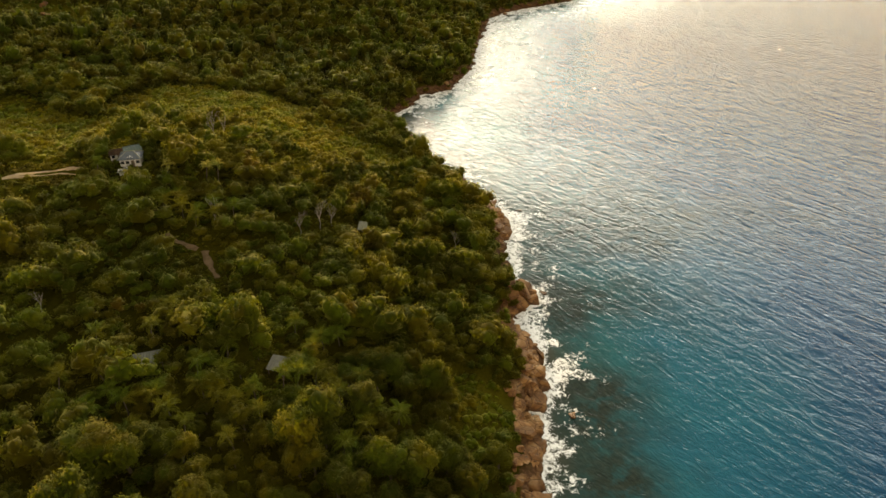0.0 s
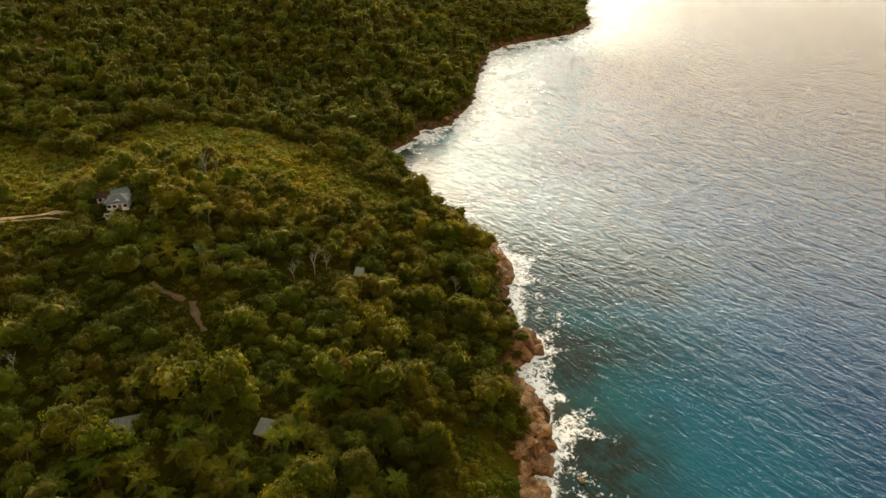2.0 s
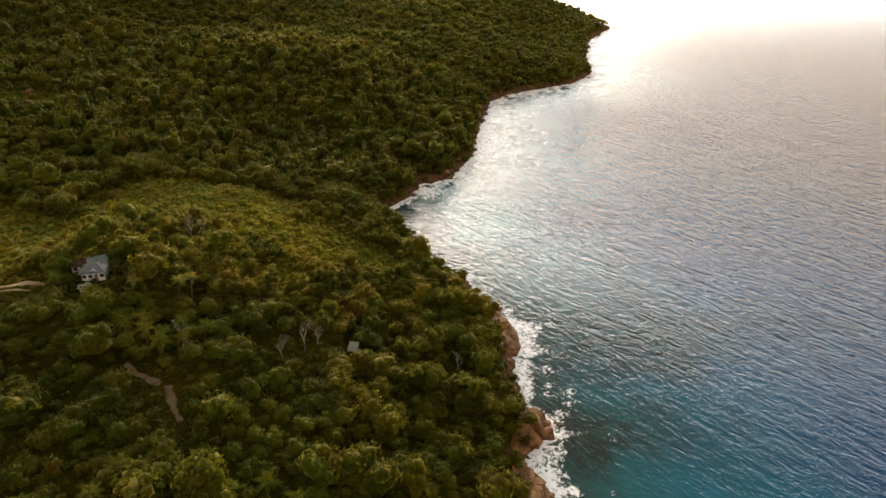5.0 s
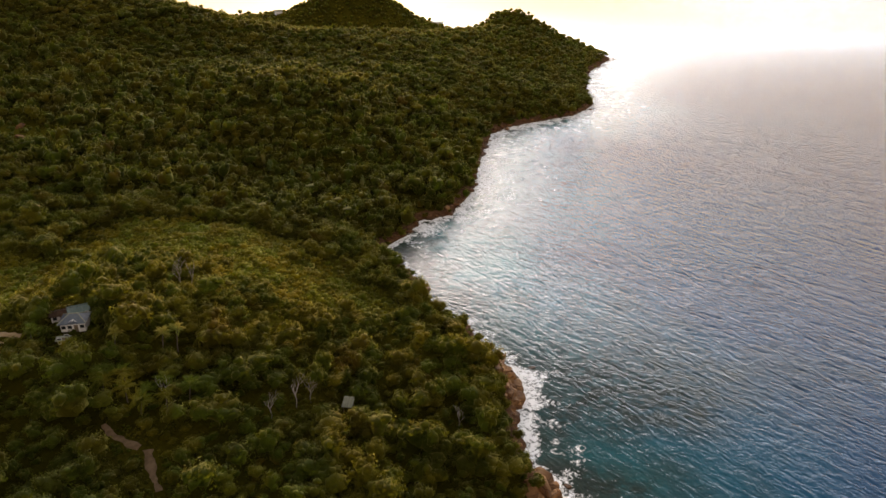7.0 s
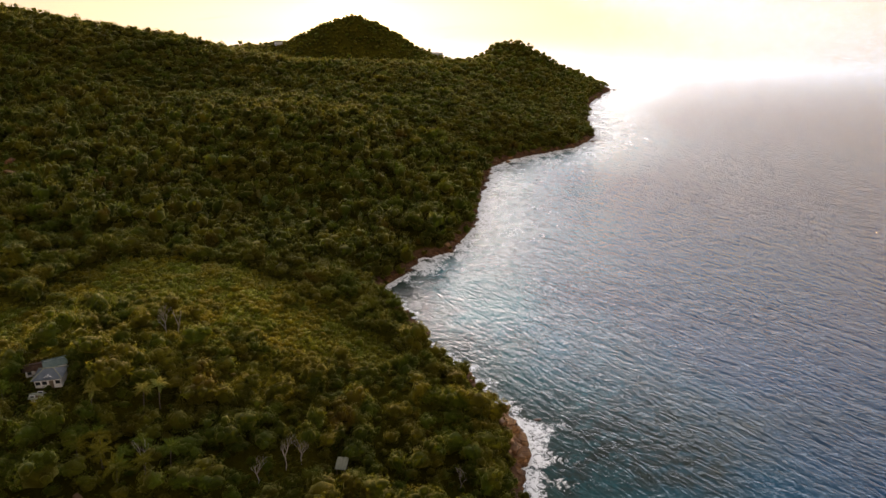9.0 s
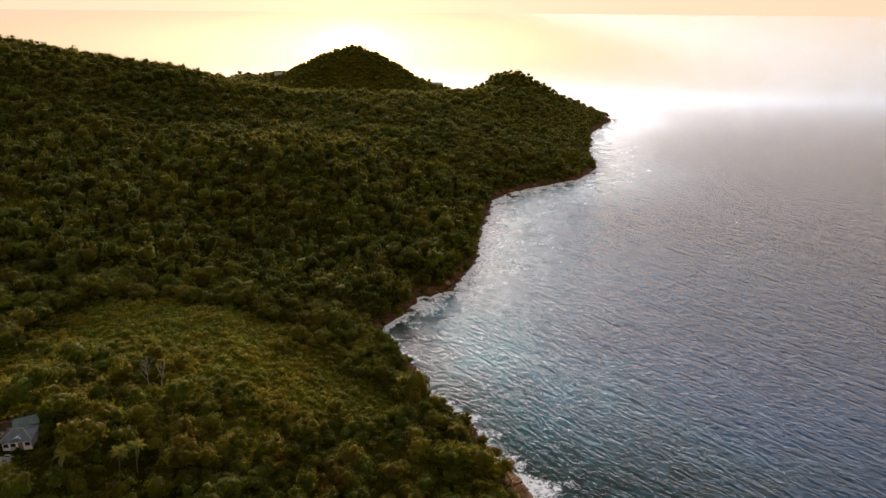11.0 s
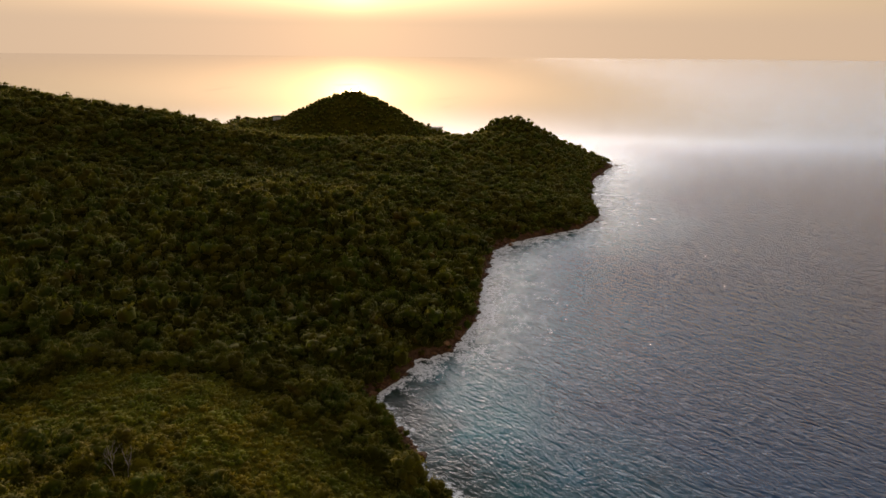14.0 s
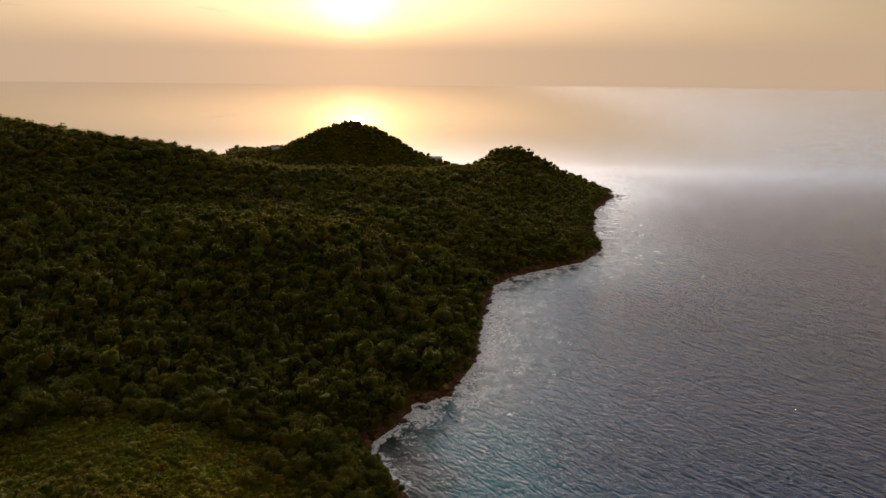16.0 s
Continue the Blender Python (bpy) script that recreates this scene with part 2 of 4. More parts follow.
m = Nodes("granite")
at = m.place()
whole = m.node("ShaderNodeObjectInfo").outputs["Random"]
at2 = m.node("ShaderNodeVectorMath", {"operation": "ADD"})
m.put(at2.inputs[0], at)
off = m.node("ShaderNodeCombineXYZ", X=m.math("MULTIPLY", whole, 40.0))
m.put(at2.inputs[1], off.outputs[0])
at2 = at2.outputs[0]
tone = m.noise(at2, 0.8, 6, 0.6)
grain = m.noise(at2, 9, 4, 0.7)
joint = m.node("ShaderNodeVectorMath", {"operation": "MULTIPLY"})
m.put(joint.inputs[0], at2)
joint.inputs[1].default_value = (0.7, 1.3, 1.0)
crack = m.node("ShaderNodeTexVoronoi", {"feature": "DISTANCE_TO_EDGE"}, Vector=joint.outputs[0], Scale=1.3).outputs["Distance"]
col = m.ramp(tone, ((0.28, (0.060, 0.028, 0.013)), (0.45, (0.20, 0.105, 0.052)), (0.60, (0.34, 0.20, 0.10)), (0.76, (0.52, 0.38, 0.25))))
col = m.mix(0.4, col, m.ramp(grain, ((0.3, (0.5, 0.48, 0.46)), (0.7, (1, 1, 1)))), "MULTIPLY")
col = m.mix(m.step(crack, 0.0, 0.05, 0.75, 0.0), col, (0.05, 0.032, 0.025))
shade = m.node("ShaderNodeCombineXYZ", X=m.math("ADD", 0.62, m.math("MULTIPLY", whole, 0.60)), Y=m.math("ADD", 0.56, m.math("MULTIPLY", whole, 0.58)), Z=m.math("ADD", 0.50, m.math("MULTIPLY", whole, 0.55)))
col = m.mix(1.0, col, shade.outputs[0], "MULTIPLY")
wet = m.step(m.node("ShaderNodeSeparateXYZ", Vector=m.world_place()).outputs[2], 0.1, 1.1, 0.7, 0.0)
col = m.mix(wet, col, (0.055, 0.035, 0.028))
nrm = m.bump(m.step(crack, 0.0, 0.09), 0.7, 0.15, m.bump(grain, 0.4, 0.08))
GRANITE = m.surface(col, m.math("SUBTRACT", 0.75, m.math("MULTIPLY", wet, 0.45)), nrm)

# the sea: depth colour, swell and chop as relief, broken surf on the shore
m = Nodes("sea_water")
at = m.place()
shore = m.node("ShaderNodeAttribute", {"attribute_name": "shore"}).outputs["Fac"]
reef = m.node("ShaderNodeAttribute", {"attribute_name": "reef"}).outputs["Fac"]
surf = m.node("ShaderNodeAttribute", {"attribute_name": "surf"}).outputs["Fac"]
drift = m.noise(at, 0.03, 5, 0.6)
off_shore = m.math("ADD", shore, m.math("MULTIPLY", m.math("SUBTRACT", drift, 0.5), 45.0))
deep = m.ramp(m.math("DIVIDE", off_shore, 200.0), ((0.0, (0.060, 0.064, 0.042)), (0.035, (0.020, 0.068, 0.060)), (0.08, (0.002, 0.098, 0.112)), (0.18, (0.0, 0.085, 0.130)), (0.40, (0.0, 0.038, 0.098)), (1.0, (0.0, 0.010, 0.052))))
sand = m.node("ShaderNodeAttribute", {"attribute_name": "sand"}).outputs["Fac"]
deep = m.mix(m.math("MULTIPLY", sand, m.step(drift, 0.3, 0.6, 0.55, 1.0)), deep, (0.012, 0.200, 0.225))
weed = m.math("MULTIPLY", reef, m.step(m.noise(at, 0.22, 5, 0.65), 0.32, 0.58, 0.6, 1.0))
deep = m.mix(weed, deep, m.ramp(m.noise(at, 0.8, 4), ((0.3, (0.006, 0.014, 0.010)), (0.7, (0.022, 0.030, 0.020)))))
along = m.place((0.35, 1.0, 1.0), radians(-50))
# the waves are low in the lee of the near point and lie down towards the distance
easting, northing = m.node("ShaderNodeSeparateXYZ", Vector=m.world_place()).outputs[0:2]
calm = m.step(northing, 420, 1080, 1.0, 0.0)
open_sea = m.math("MAXIMUM", calm, m.step(easting, 60, 900, 0.0, 0.35))
lee = m.step(northing, 130, 430, 0.30, 1.0)
calm = m.math("MULTIPLY", m.math("MULTIPLY", calm, lee), m.step(shore, 0, 110, 0.62, 1.5))


def crests(where, scale, detail, rough, warp):
    """Waves with narrow crests and broad troughs."""
    f = m.noise(where, scale, detail, rough, warp)
    return m.math("SUBTRACT", 1.0, m.math("ABSOLUTE", m.math("SUBTRACT", m.math("MULTIPLY", f, 2.0), 1.0)))


swell = m.noise(along, 0.20, 1, 0.5, 0.5)
chop = crests(m.place((0.42, 1.0, 1.0), radians(-47)), 0.36, 3, 0.55, 0.5)
ripple = crests(m.place((0.60, 1.0, 1.0), radians(-40)), 0.70, 3, 0.6, 0.8)
cross = m.noise(m.place((0.4, 1.0, 1.0), radians(24)), 0.3, 1, 0.5, 0.4)
rollers = crests(m.place((0.26, 1.0, 1.0), radians(-50)), 0.17, 2, 0.55, 0.6)
nrm = m.bump(rollers, m.math("MULTIPLY", m.math("MULTIPLY", open_sea, lee), m.step(shore, 20, 130, 0.3, 1.0)), 1.3)
nrm = m.bump(swell, calm, 0.45, nrm)
nrm = m.bump(cross, calm, 0.35, nrm)
nrm = m.bump(chop, calm, 0.70, nrm)
nrm = m.bump(ripple, calm, 0.34, nrm)
lace = m.noise(at, 0.55, 7, 0.68, 1.2)
reach = m.math("MULTIPLY", surf, m.math("MAXIMUM", 0.20, m.math("MULTIPLY", m.math("SUBTRACT", m.noise(at, 0.10, 4), 0.36), 6.0)))
near = m.math("SUBTRACT", 1.0, m.math("DIVIDE", shore, m.math("MAXIMUM", m.math("MULTIPLY", reach, 10.0), 0.05)))
foam = m.step(m.math("ADD", near, m.math("MULTIPLY", m.math("SUBTRACT", lace, 0.5), 4.4)), 0.15, 0.9)
foam = m.math("MULTIPLY", foam, m.step(near, -0.5, 0.1))
cap = m.step(m.math("ADD", m.noise(along, 0.55, 4, 0.7), m.math("MULTIPLY", m.noise(at, 0.05, 2), 0.5)), 1.08, 1.16)
foam = m.math("MAXIMUM", foam, m.math("MULTIPLY", cap, 0.8))
water = m.node("ShaderNodeBsdfPrincipled", Roughness=m.math("MULTIPLY", calm, 0.035), IOR=1.333, Normal=nrm)
m.put(water.inputs["Base Color"], deep)
froth = m.node("ShaderNodeBsdfDiffuse", Color=(0.92, 0.94, 0.96, 1), Normal=m.bump(lace, 0.7, 0.4))
both = m.node("ShaderNodeMixShader", Fac=foam)
m.tree.links.new(water.outputs[0], both.inputs[1])
m.tree.links.new(froth.outputs[0], both.inputs[2])
m.tree.links.new(both.outputs[0], m.out.inputs["Surface"])
SEA = m.mat


def plain(name, low, high, scale, rough=0.7, relief=0.02, metal=0.0):
    n = Nodes(name)
    f = n.noise(n.place(), scale, 5, 0.6)
    return n.surface(n.ramp(f, ((0.3, low), (0.7, high))), rough, n.bump(f, 0.5, relief), metal)


ROAD_DIRT = plain("pale_road_earth", (0.24, 0.17, 0.10), (0.42, 0.31, 0.19), 0.7, 0.95, 0.15)
DIRT = plain("dry_earth", (0.105, 0.07, 0.04), (0.20, 0.135, 0.085), 0.7, 0.95, 0.15)
PLASTER = plain("white_plaster", (0.58, 0.60, 0.62), (0.74, 0.75, 0.77), 0.8, 0.8)
RUST = plain("rusty_sheet", (0.055, 0.035, 0.025), (0.11, 0.07, 0.05), 1.2, 0.7)
HUT_SHEET = plain("weathered_hut_sheet", (0.14, 0.15, 0.135), (0.24, 0.25, 0.22), 0.9, 0.6)
GREY_SHEET = plain("grey_sheet", (0.085, 0.11, 0.145), (0.14, 0.17, 0.21), 0.9, 0.5)
TEAL_SHEET = plain("pale_teal_sheet", (0.10, 0.16, 0.16), (0.17, 0.23, 0.225), 0.9, 0.5)
PALE_SHEET = plain("pale_green_sheet", (0.19, 0.21, 0.165), (0.29, 0.31, 0.25), 1.2, 0.55)
DARK_GLASS = plain("window_glass", (0.02, 0.025, 0.03), (0.03, 0.035, 0.04), 1, 0.1, 0.0)
TIMBER = plain("weathered_timber", (0.10, 0.08, 0.06), (0.22, 0.18, 0.14), 3, 0.85)


# ---- mesh helpers ----
def mesh_from(name, verts, faces, material, smooth=False, outward=None):
    data = bpy.data.meshes.new(name)
    verts = np.asarray(verts, np.float32)
    if isinstance(faces, np.ndarray):
        n, k = faces.shape
        data.vertices.add(len(verts))
        data.vertices.foreach_set("co", verts.ravel())
        data.loops.add(n * k)
        data.loops.foreach_set("vertex_index", faces.ravel().astype(np.int32))
        data.polygons.add(n)
        data.polygons.foreach_set("loop_start", np.arange(0, n * k, k, dtype=np.int32))
        data.update(calc_edges=True)
    else:
        data.from_pydata([tuple(map(float, v)) for v in verts], [], [tuple(map(int, q)) for q in faces])
    if smooth:
        data.polygons.foreach_set("use_smooth", np.ones(len(data.polygons), bool))
    if outward is not None:
        data.attributes.new("outward", "FLOAT_VECTOR", "POINT").data.foreach_set("vector", np.asarray(outward, np.float32).ravel())
    data.materials.append(material)
    return data


def part(name, bm, material, parent, label="", smooth=False):
    """Links a bmesh, or a mesh, as one mesh object under a thing or a part."""
    data = bm
    if isinstance(bm, bmesh.types.BMesh):
        data = bpy.data.meshes.new(name)
        bm.to_mesh(data)
        bm.free()
        data.materials.append(material)
    ob = new(name, data)
    ob.parent = parent
    return tagged(ob, label)


def box(bm, centre, size, turn=0.0, bevel=0.0):
    got = bmesh.ops.create_cube(bm, size=1.0)
    bmesh.ops.scale(bm, vec=size, verts=got["verts"])
    if bevel:
        edges = list({e for v in got["verts"] for e in v.link_edges})
        done = bmesh.ops.bevel(bm, geom=edges, offset=bevel, segments=1, affect="EDGES")
        verts = list({v for q in done["faces"] for v in q.verts} | {v for v in got["verts"] if v.is_valid})
    else:
        verts = got["verts"]
    bmesh.ops.transform(bm, matrix=pose(*centre, 0, 0, turn), verts=verts)


def tube(points, radii, sides=6):
    """Vertices and quads of a tapered tube along points."""
    verts, faces = [], []
    pts = [Vector(p) for p in points]
    for i, p in enumerate(pts):
        d = (pts[min(i + 1, len(pts) - 1)] - pts[max(i - 1, 0)]).normalized()
        a = d.orthogonal().normalized()
        b = d.cross(a)
        for k in range(sides):
            w = 2 * math.pi * k / sides
            verts.append(p + (a * math.cos(w) + b * math.sin(w)) * radii[i])
    for i in range(len(pts) - 1):
        for k in range(sides):
            faces.append((i * sides + k, i * sides + (k + 1) % sides, (i + 1) * sides + (k + 1) % sides, (i + 1) * sides + k))
    return verts, faces


def joined(pieces):
    verts, faces = [], []
    for v, q in pieces:
        faces += [tuple(i + len(verts) for i in one) for one in q]
        verts += list(v)
    return verts, faces


# ---- the lie of the land ----
COAST = ((16, -700), (14, -200), (17, 30), (19, 89), (23, 106), (20, 112), (26, 122), (25, 135), (19, 148), (27, 157), (20, 170), (21, 190),
         (22, 204), (14, 217), (7, 234), (-6, 247), (-9, 262), (-22, 285), (-27, 294), (-16, 310), (-12, 324), (2, 332), (15, 369), (18, 404),
         (30, 474), (42, 492), (67, 508), (97, 530), (113, 556), (116, 590), (126, 645), (140, 700), (175, 772), (165, 825), (110, 880), (40, 905),
         (0, 940), (-10, 975), (-50, 1020), (-130, 1040), (-220, 1040), (-290, 1125), (-330, 1110), (-290, 990), (-330, 880), (-480, 800), (-900, 720), (-900, -700))
# hills and hollows: x, y, reach in x, reach in y, height
SLOPES = ((-110, 60, 60, 70, 14.5), (-95, 130, 45, 50, 3.3), (-92, 190, 38, 34, 11.7), (-55, 225, 34, 26, 4.6), (-30, 130, 30, 60, 2.8), (-10, 185, 22, 45, -2.9), (-86, 258, 26, 14, 5.2))
VALLEY = ((-62, 345, 38, 26, -5.8), (-215, 350, 60, 50, 1.9), (-150, 440, 55, 45, 3.4), (-110, 480, 60, 60, 15.2), (-20, 560, 60, 70, 11.8))
RIDGE = ((-332, 540, 80, 70, 43.6), (-205, 600, 60, 45, 26), (-99, 660, 70, 55, 20.6), (-2.8, 720, 60, 60, 14.4), (-420, 300, 160, 250, 61.2), (-400, 700, 120, 80, 33.0))
HEADLANDS = ((69, 826, 22, 36, 17.3), (67.5, 760, 45, 45, 12.6), (-125, 945, 130, 60, 19.8))
# straight-sided hilltops: x, y, foot in x, foot in y, height
PEAKS = ((100, 826, 73.5, 50, 18.0), (-115, 925, 91, 75, 38.0))


def ripple_field(x, y, seed, scale):
    """Smooth random field from a few crossed waves, about -1 to 1."""
    r = np.random.RandomState(seed)
    out = np.zeros(np.shape(x))
    for k in range(7):
        w, a, p = r.uniform(0.6, 1.7) / scale, r.uniform(0, 2 * np.pi), r.uniform(0, 6.28)
        out = out + np.sin((x * np.cos(a) + y * np.sin(a)) * w * 6.28 + p + 1.3 * np.sin((y * np.cos(a) - x * np.sin(a)) * w * 4 + p))
    return out / 3.2


def inland_of(x, y):
    """Metres inland of the waterline; negative at sea."""
    x, y = np.asarray(x, float), np.asarray(y, float)
    pts = np.array(COAST, float)
    best, inside = np.full(x.shape, 1e9), np.zeros(x.shape, bool)
    for a, b in zip(pts, np.roll(pts, -1, 0)):
        ab = b - a
        t = np.clip(((x - a[0]) * ab[0] + (y - a[1]) * ab[1]) / (ab @ ab), 0, 1)
        best = np.minimum(best, np.hypot(x - a[0] - t * ab[0], y - a[1] - t * ab[1]))
        inside ^= ((a[1] > y) != (b[1] > y)) & (x < (b[0] - a[0]) * (y - a[1]) / (b[1] - a[1] + 1e-9) + a[0])
    d = np.where(inside, best, -best)
    return d + 1.1 * ripple_field(x, y, 3, 14) * np.exp(-np.abs(d) / 12)


def height(x, y):
    x, y = np.asarray(x, float), np.asarray(y, float)
    d = inland_of(x, y)
    dp = np.maximum(d, 0)
    k = 1 - np.exp(-dp / 22)
    z = 2.2 * (1 - np.exp(-dp / 3)) + 6 * k
    for a, b, sx, sy, h in SLOPES + VALLEY + RIDGE + HEADLANDS:
        z = z + k * h * np.exp(-(((x - a) / sx) ** 2 + ((y - b) / sy) ** 2) / 2)
    for a, b, sx, sy, h in PEAKS:
        z = z + k * h * np.maximum(0, 1 - np.sqrt(((x - a) / sx) ** 2 + ((y - b) / sy) ** 2 + 0.006))
    z = z + k * (1.1 * ripple_field(x, y, 5, 55) + 0.5 * ripple_field(x, y, 6, 19))
    return np.where(d > 0, z, np.maximum(d * 0.35, -9))


def z_at(x, y):
    return float(height(np.array([x]), np.array([y]))[0])


def meadow_of(x, y):
    """Where low bright shrubs and grass stand in place of forest: 0 to 1."""
    x, y = np.asarray(x, float), np.asarray(y, float)
    out = np.zeros(x.shape)
    for a, b, sx, sy in ((-88, 251, 40, 27), (-46, 229, 33, 17), (-128, 207, 34, 22), (-168, 222, 40, 22), (-47, 195, 9, 7), (-195, 345, 26, 12), (8, 106, 7, 12)):
        out = np.maximum(out, 1.4 - np.hypot((x - a) / sx, (y - b) / sy) * 1.0)
    return np.clip((out + 0.16 * ripple_field(x, y, 8, 22) - 0.3) * 2.5, 0, 1)


def spread(*spans):
    """Grid lines: spans of (start, end, step)."""
    return np.unique(np.concatenate([np.arange(a, b + 0.01, s) for a, b, s in spans]))


def grid_mesh(name, xs, ys, zf, material, fields):
    gx, gy = np.meshgrid(xs, ys)
    verts = np.stack([gx.ravel(), gy.ravel(), zf(gx, gy).ravel()], -1)
    i = np.arange(len(xs) * len(ys)).reshape(len(ys), len(xs))
    faces = np.stack([i[:-1, :-1].ravel(), i[:-1, 1:].ravel(), i[1:, 1:].ravel(), i[1:, :-1].ravel()], -1)
    data = mesh_from(name, verts, faces, material, True)
    for key, fn in fields.items():
        data.attributes.new(key, "FLOAT", "POINT").data.foreach_set("value", fn(gx, gy).ravel().astype(np.float32))
    return new(name, data)


ground = grid_mesh("ground", spread((-700, -174, 8), (-174, 40, 2), (40, 260, 6)), spread((-300, 60, 12), (60, 340, 2), (340, 1200, 6)),
                   height, GROUND, {"shore": inland_of, "meadow": meadow_of})
tagged(ground, "dark green overgrown island slope falling to brown rocks", "ground", kind="structure")


def surf_of(x, y):
    """How strongly the swell breaks: strong on the open rocks, weaker in the bays."""
    open_rocks = np.exp(-((y - 150) / 88.0) ** 4)
    far_rocks = 2.5 * np.exp(-((y - 460) / 165.0) ** 6) + 1.7 * np.exp(-((y - 700) / 110.0) ** 4)
    calm = 0.12 * np.exp(-((y - 268) / 22.0) ** 2)
    return np.clip(0.15 + 0.85 * open_rocks + far_rocks - calm, 0.05, 2.6)


def reef_of(x, y):
    out = np.zeros(np.shape(x))
    for a, b, sx, sy, h in ((39, 116, 11, 13, 1.1), (32, 152, 12, 16, 0.7), (55, 156, 20, 12, 0.6), (62, 194, 16, 15, 1.3), (62, 226, 18, 24, 0.6), (34, 200, 14, 28, 0.8), (4, 250, 15, 15, 0.75), (-14, 285, 11, 20, 0.8), (36, 88, 11, 16, 0.9), (95, 205, 30, 16, 0.55)):
        out = out + h * np.exp(-(((x - a) / sx) ** 2 + ((y - b) / sy) ** 2) * 0.8)
    edge = 0.35 * np.exp(np.minimum(inland_of(x, y), 0) / 7)
    return np.clip(out + edge + 0.18 * ripple_field(x, y, 12, 24) * (out > 0.05), 0, 1)


def sand_of(x, y):
    """A pale sandy bottom in the bay."""
    return np.exp(-(((x - 14) / 22.0) ** 2 + ((y - 288) / 34.0) ** 2) ** 1.5) * 0.8


sea = grid_mesh("water", spread((-4400, -400, 400), (-400, -60, 20), (-60, 200, 3), (200, 500, 20), (500, 4500, 400)),
                spread((-3000, -200, 400), (-200, 60, 20), (60, 620, 3), (620, 1000, 10), (1000, 1200, 50), (1200, 4800, 300)),
                lambda x, y: x * 0.0, SEA, {"shore": lambda x, y: -inland_of(x, y), "reef": reef_of, "sand": sand_of, "surf": surf_of})
tagged(sea, "teal to blue rippled sea with white surf along the rocks", "sea", kind="structure")

# ---- rocks on the shore ----
rng = np.random.RandomState(11)


def boulder_mesh(seed, flat, edge=0.03):
    r = np.random.RandomState(seed)
    bm = bmesh.new()
    for _ in range(15):
        v = r.normal(size=3)
        v = v / np.linalg.norm(v) * r.uniform(0.75, 1.1)
        bm.verts.new((v[0], v[1] * r.uniform(0.7, 1), v[2] * flat))
    bmesh.ops.convex_hull(bm, input=bm.verts)
    bmesh.ops.delete(bm, geom=[v for v in bm.verts if not v.link_faces], context="VERTS")
    if edge:
        bmesh.ops.bevel(bm, geom=list(bm.edges), offset=edge, segments=1, affect="EDGES")
    for v in bm.verts:
        v.co += Vector(v.co).normalized() * 0.06 * noise.noise(v.co * 2.3 + Vector((seed, 0, 0)))
    data = bpy.data.meshes.new("boulder")
    bm.to_mesh(data)
    bm.free()
    data.materials.append(GRANITE)
    return data


RUBBLE = [boulder_mesh(40 + i, (0.62, 0.5, 0.75, 0.42)[i % 4], 0) for i in range(8)]
BOULDERS = [boulder_mesh(40 + i, (0.62, 0.5, 0.75, 0.42)[i % 4]) for i in range(8)]


def coast_points(y0, y1, step):
    """Points along the waterline with their seaward direction."""
    pts = [Vector(p) for p in COAST]
    for a, b in zip(pts, pts[1:]):
        n = max(1, int((b - a).length / step))
        for i in range(n):
            p = a.lerp(b, (i + rng.uniform(0, 1)) / n)
            if y0 <= p.y < y1 and p.x > -380:
                d = (b - a).normalized()
                yield p.x, p.y, d.y, -d.x


count = 0
spots = list(coast_points(60, 236, 1.0)) + list(coast_points(286, 400, 1.6))
for x, y, ox, oy in spots:
    if count >= 298:
        break
    open_rock = y < 165 or 190 < y < 212
    for _ in range(2 if open_rock and rng.rand() < 0.6 else 1):
        out = rng.uniform(-5.5, 0.9) if open_rock else rng.uniform(-2.5, 1.0)
        size = rng.uniform(0.45, 1.05) + (rng.rand() ** 2.5) * (2.5 if open_rock else 0.9)
        px, py = x + ox * out, y + oy * out
        if z_at(px, py) < -0.25:
            continue
        ob = new("boulder", BOULDERS[rng.randint(8)])
        ob.matrix_basis = pose(px, py, z_at(px, py) + size * 0.1 - (0.6 if y > 280 else 0.0), rng.uniform(-14, 14), rng.uniform(-6, 22), rng.uniform(-50, 40)) @ Matrix.Diagonal((size * rng.uniform(0.8, 1.3), size * rng.uniform(1.0, 1.9), size * rng.uniform(0.6, 1.0), 1))
        tagged(ob, "reddish brown weathered granite boulder at the waterline", "rock", "boulders along the shore")
        count += 1

SLABS = ((20, 91, 4.2), (19, 98, 3.8), (20, 105, 3.4), (22, 120, 3.6), (21.5, 128, 3.8), (20, 135, 3.2), (20, 157, 2.6), (19, 194, 4.0), (19.5, 200, 3.6), (18, 205, 2.8), (1, 336, 3.2), (45, 494, 4.5))
for x, y, size in SLABS:
    ob = new("rock_slab", BOULDERS[rng.randint(8)])
    ob.matrix_basis = pose(x, y, z_at(x, y) - size * 0.05, rng.uniform(-8, 8), rng.uniform(8, 22), rng.uniform(-30, 30)) @ Matrix.Diagonal((size * 0.8, size * 1.25, size * 0.62, 1))
    tagged(ob, "large sloping reddish granite slab washed by surf", "rock", "granite slabs on the shore")


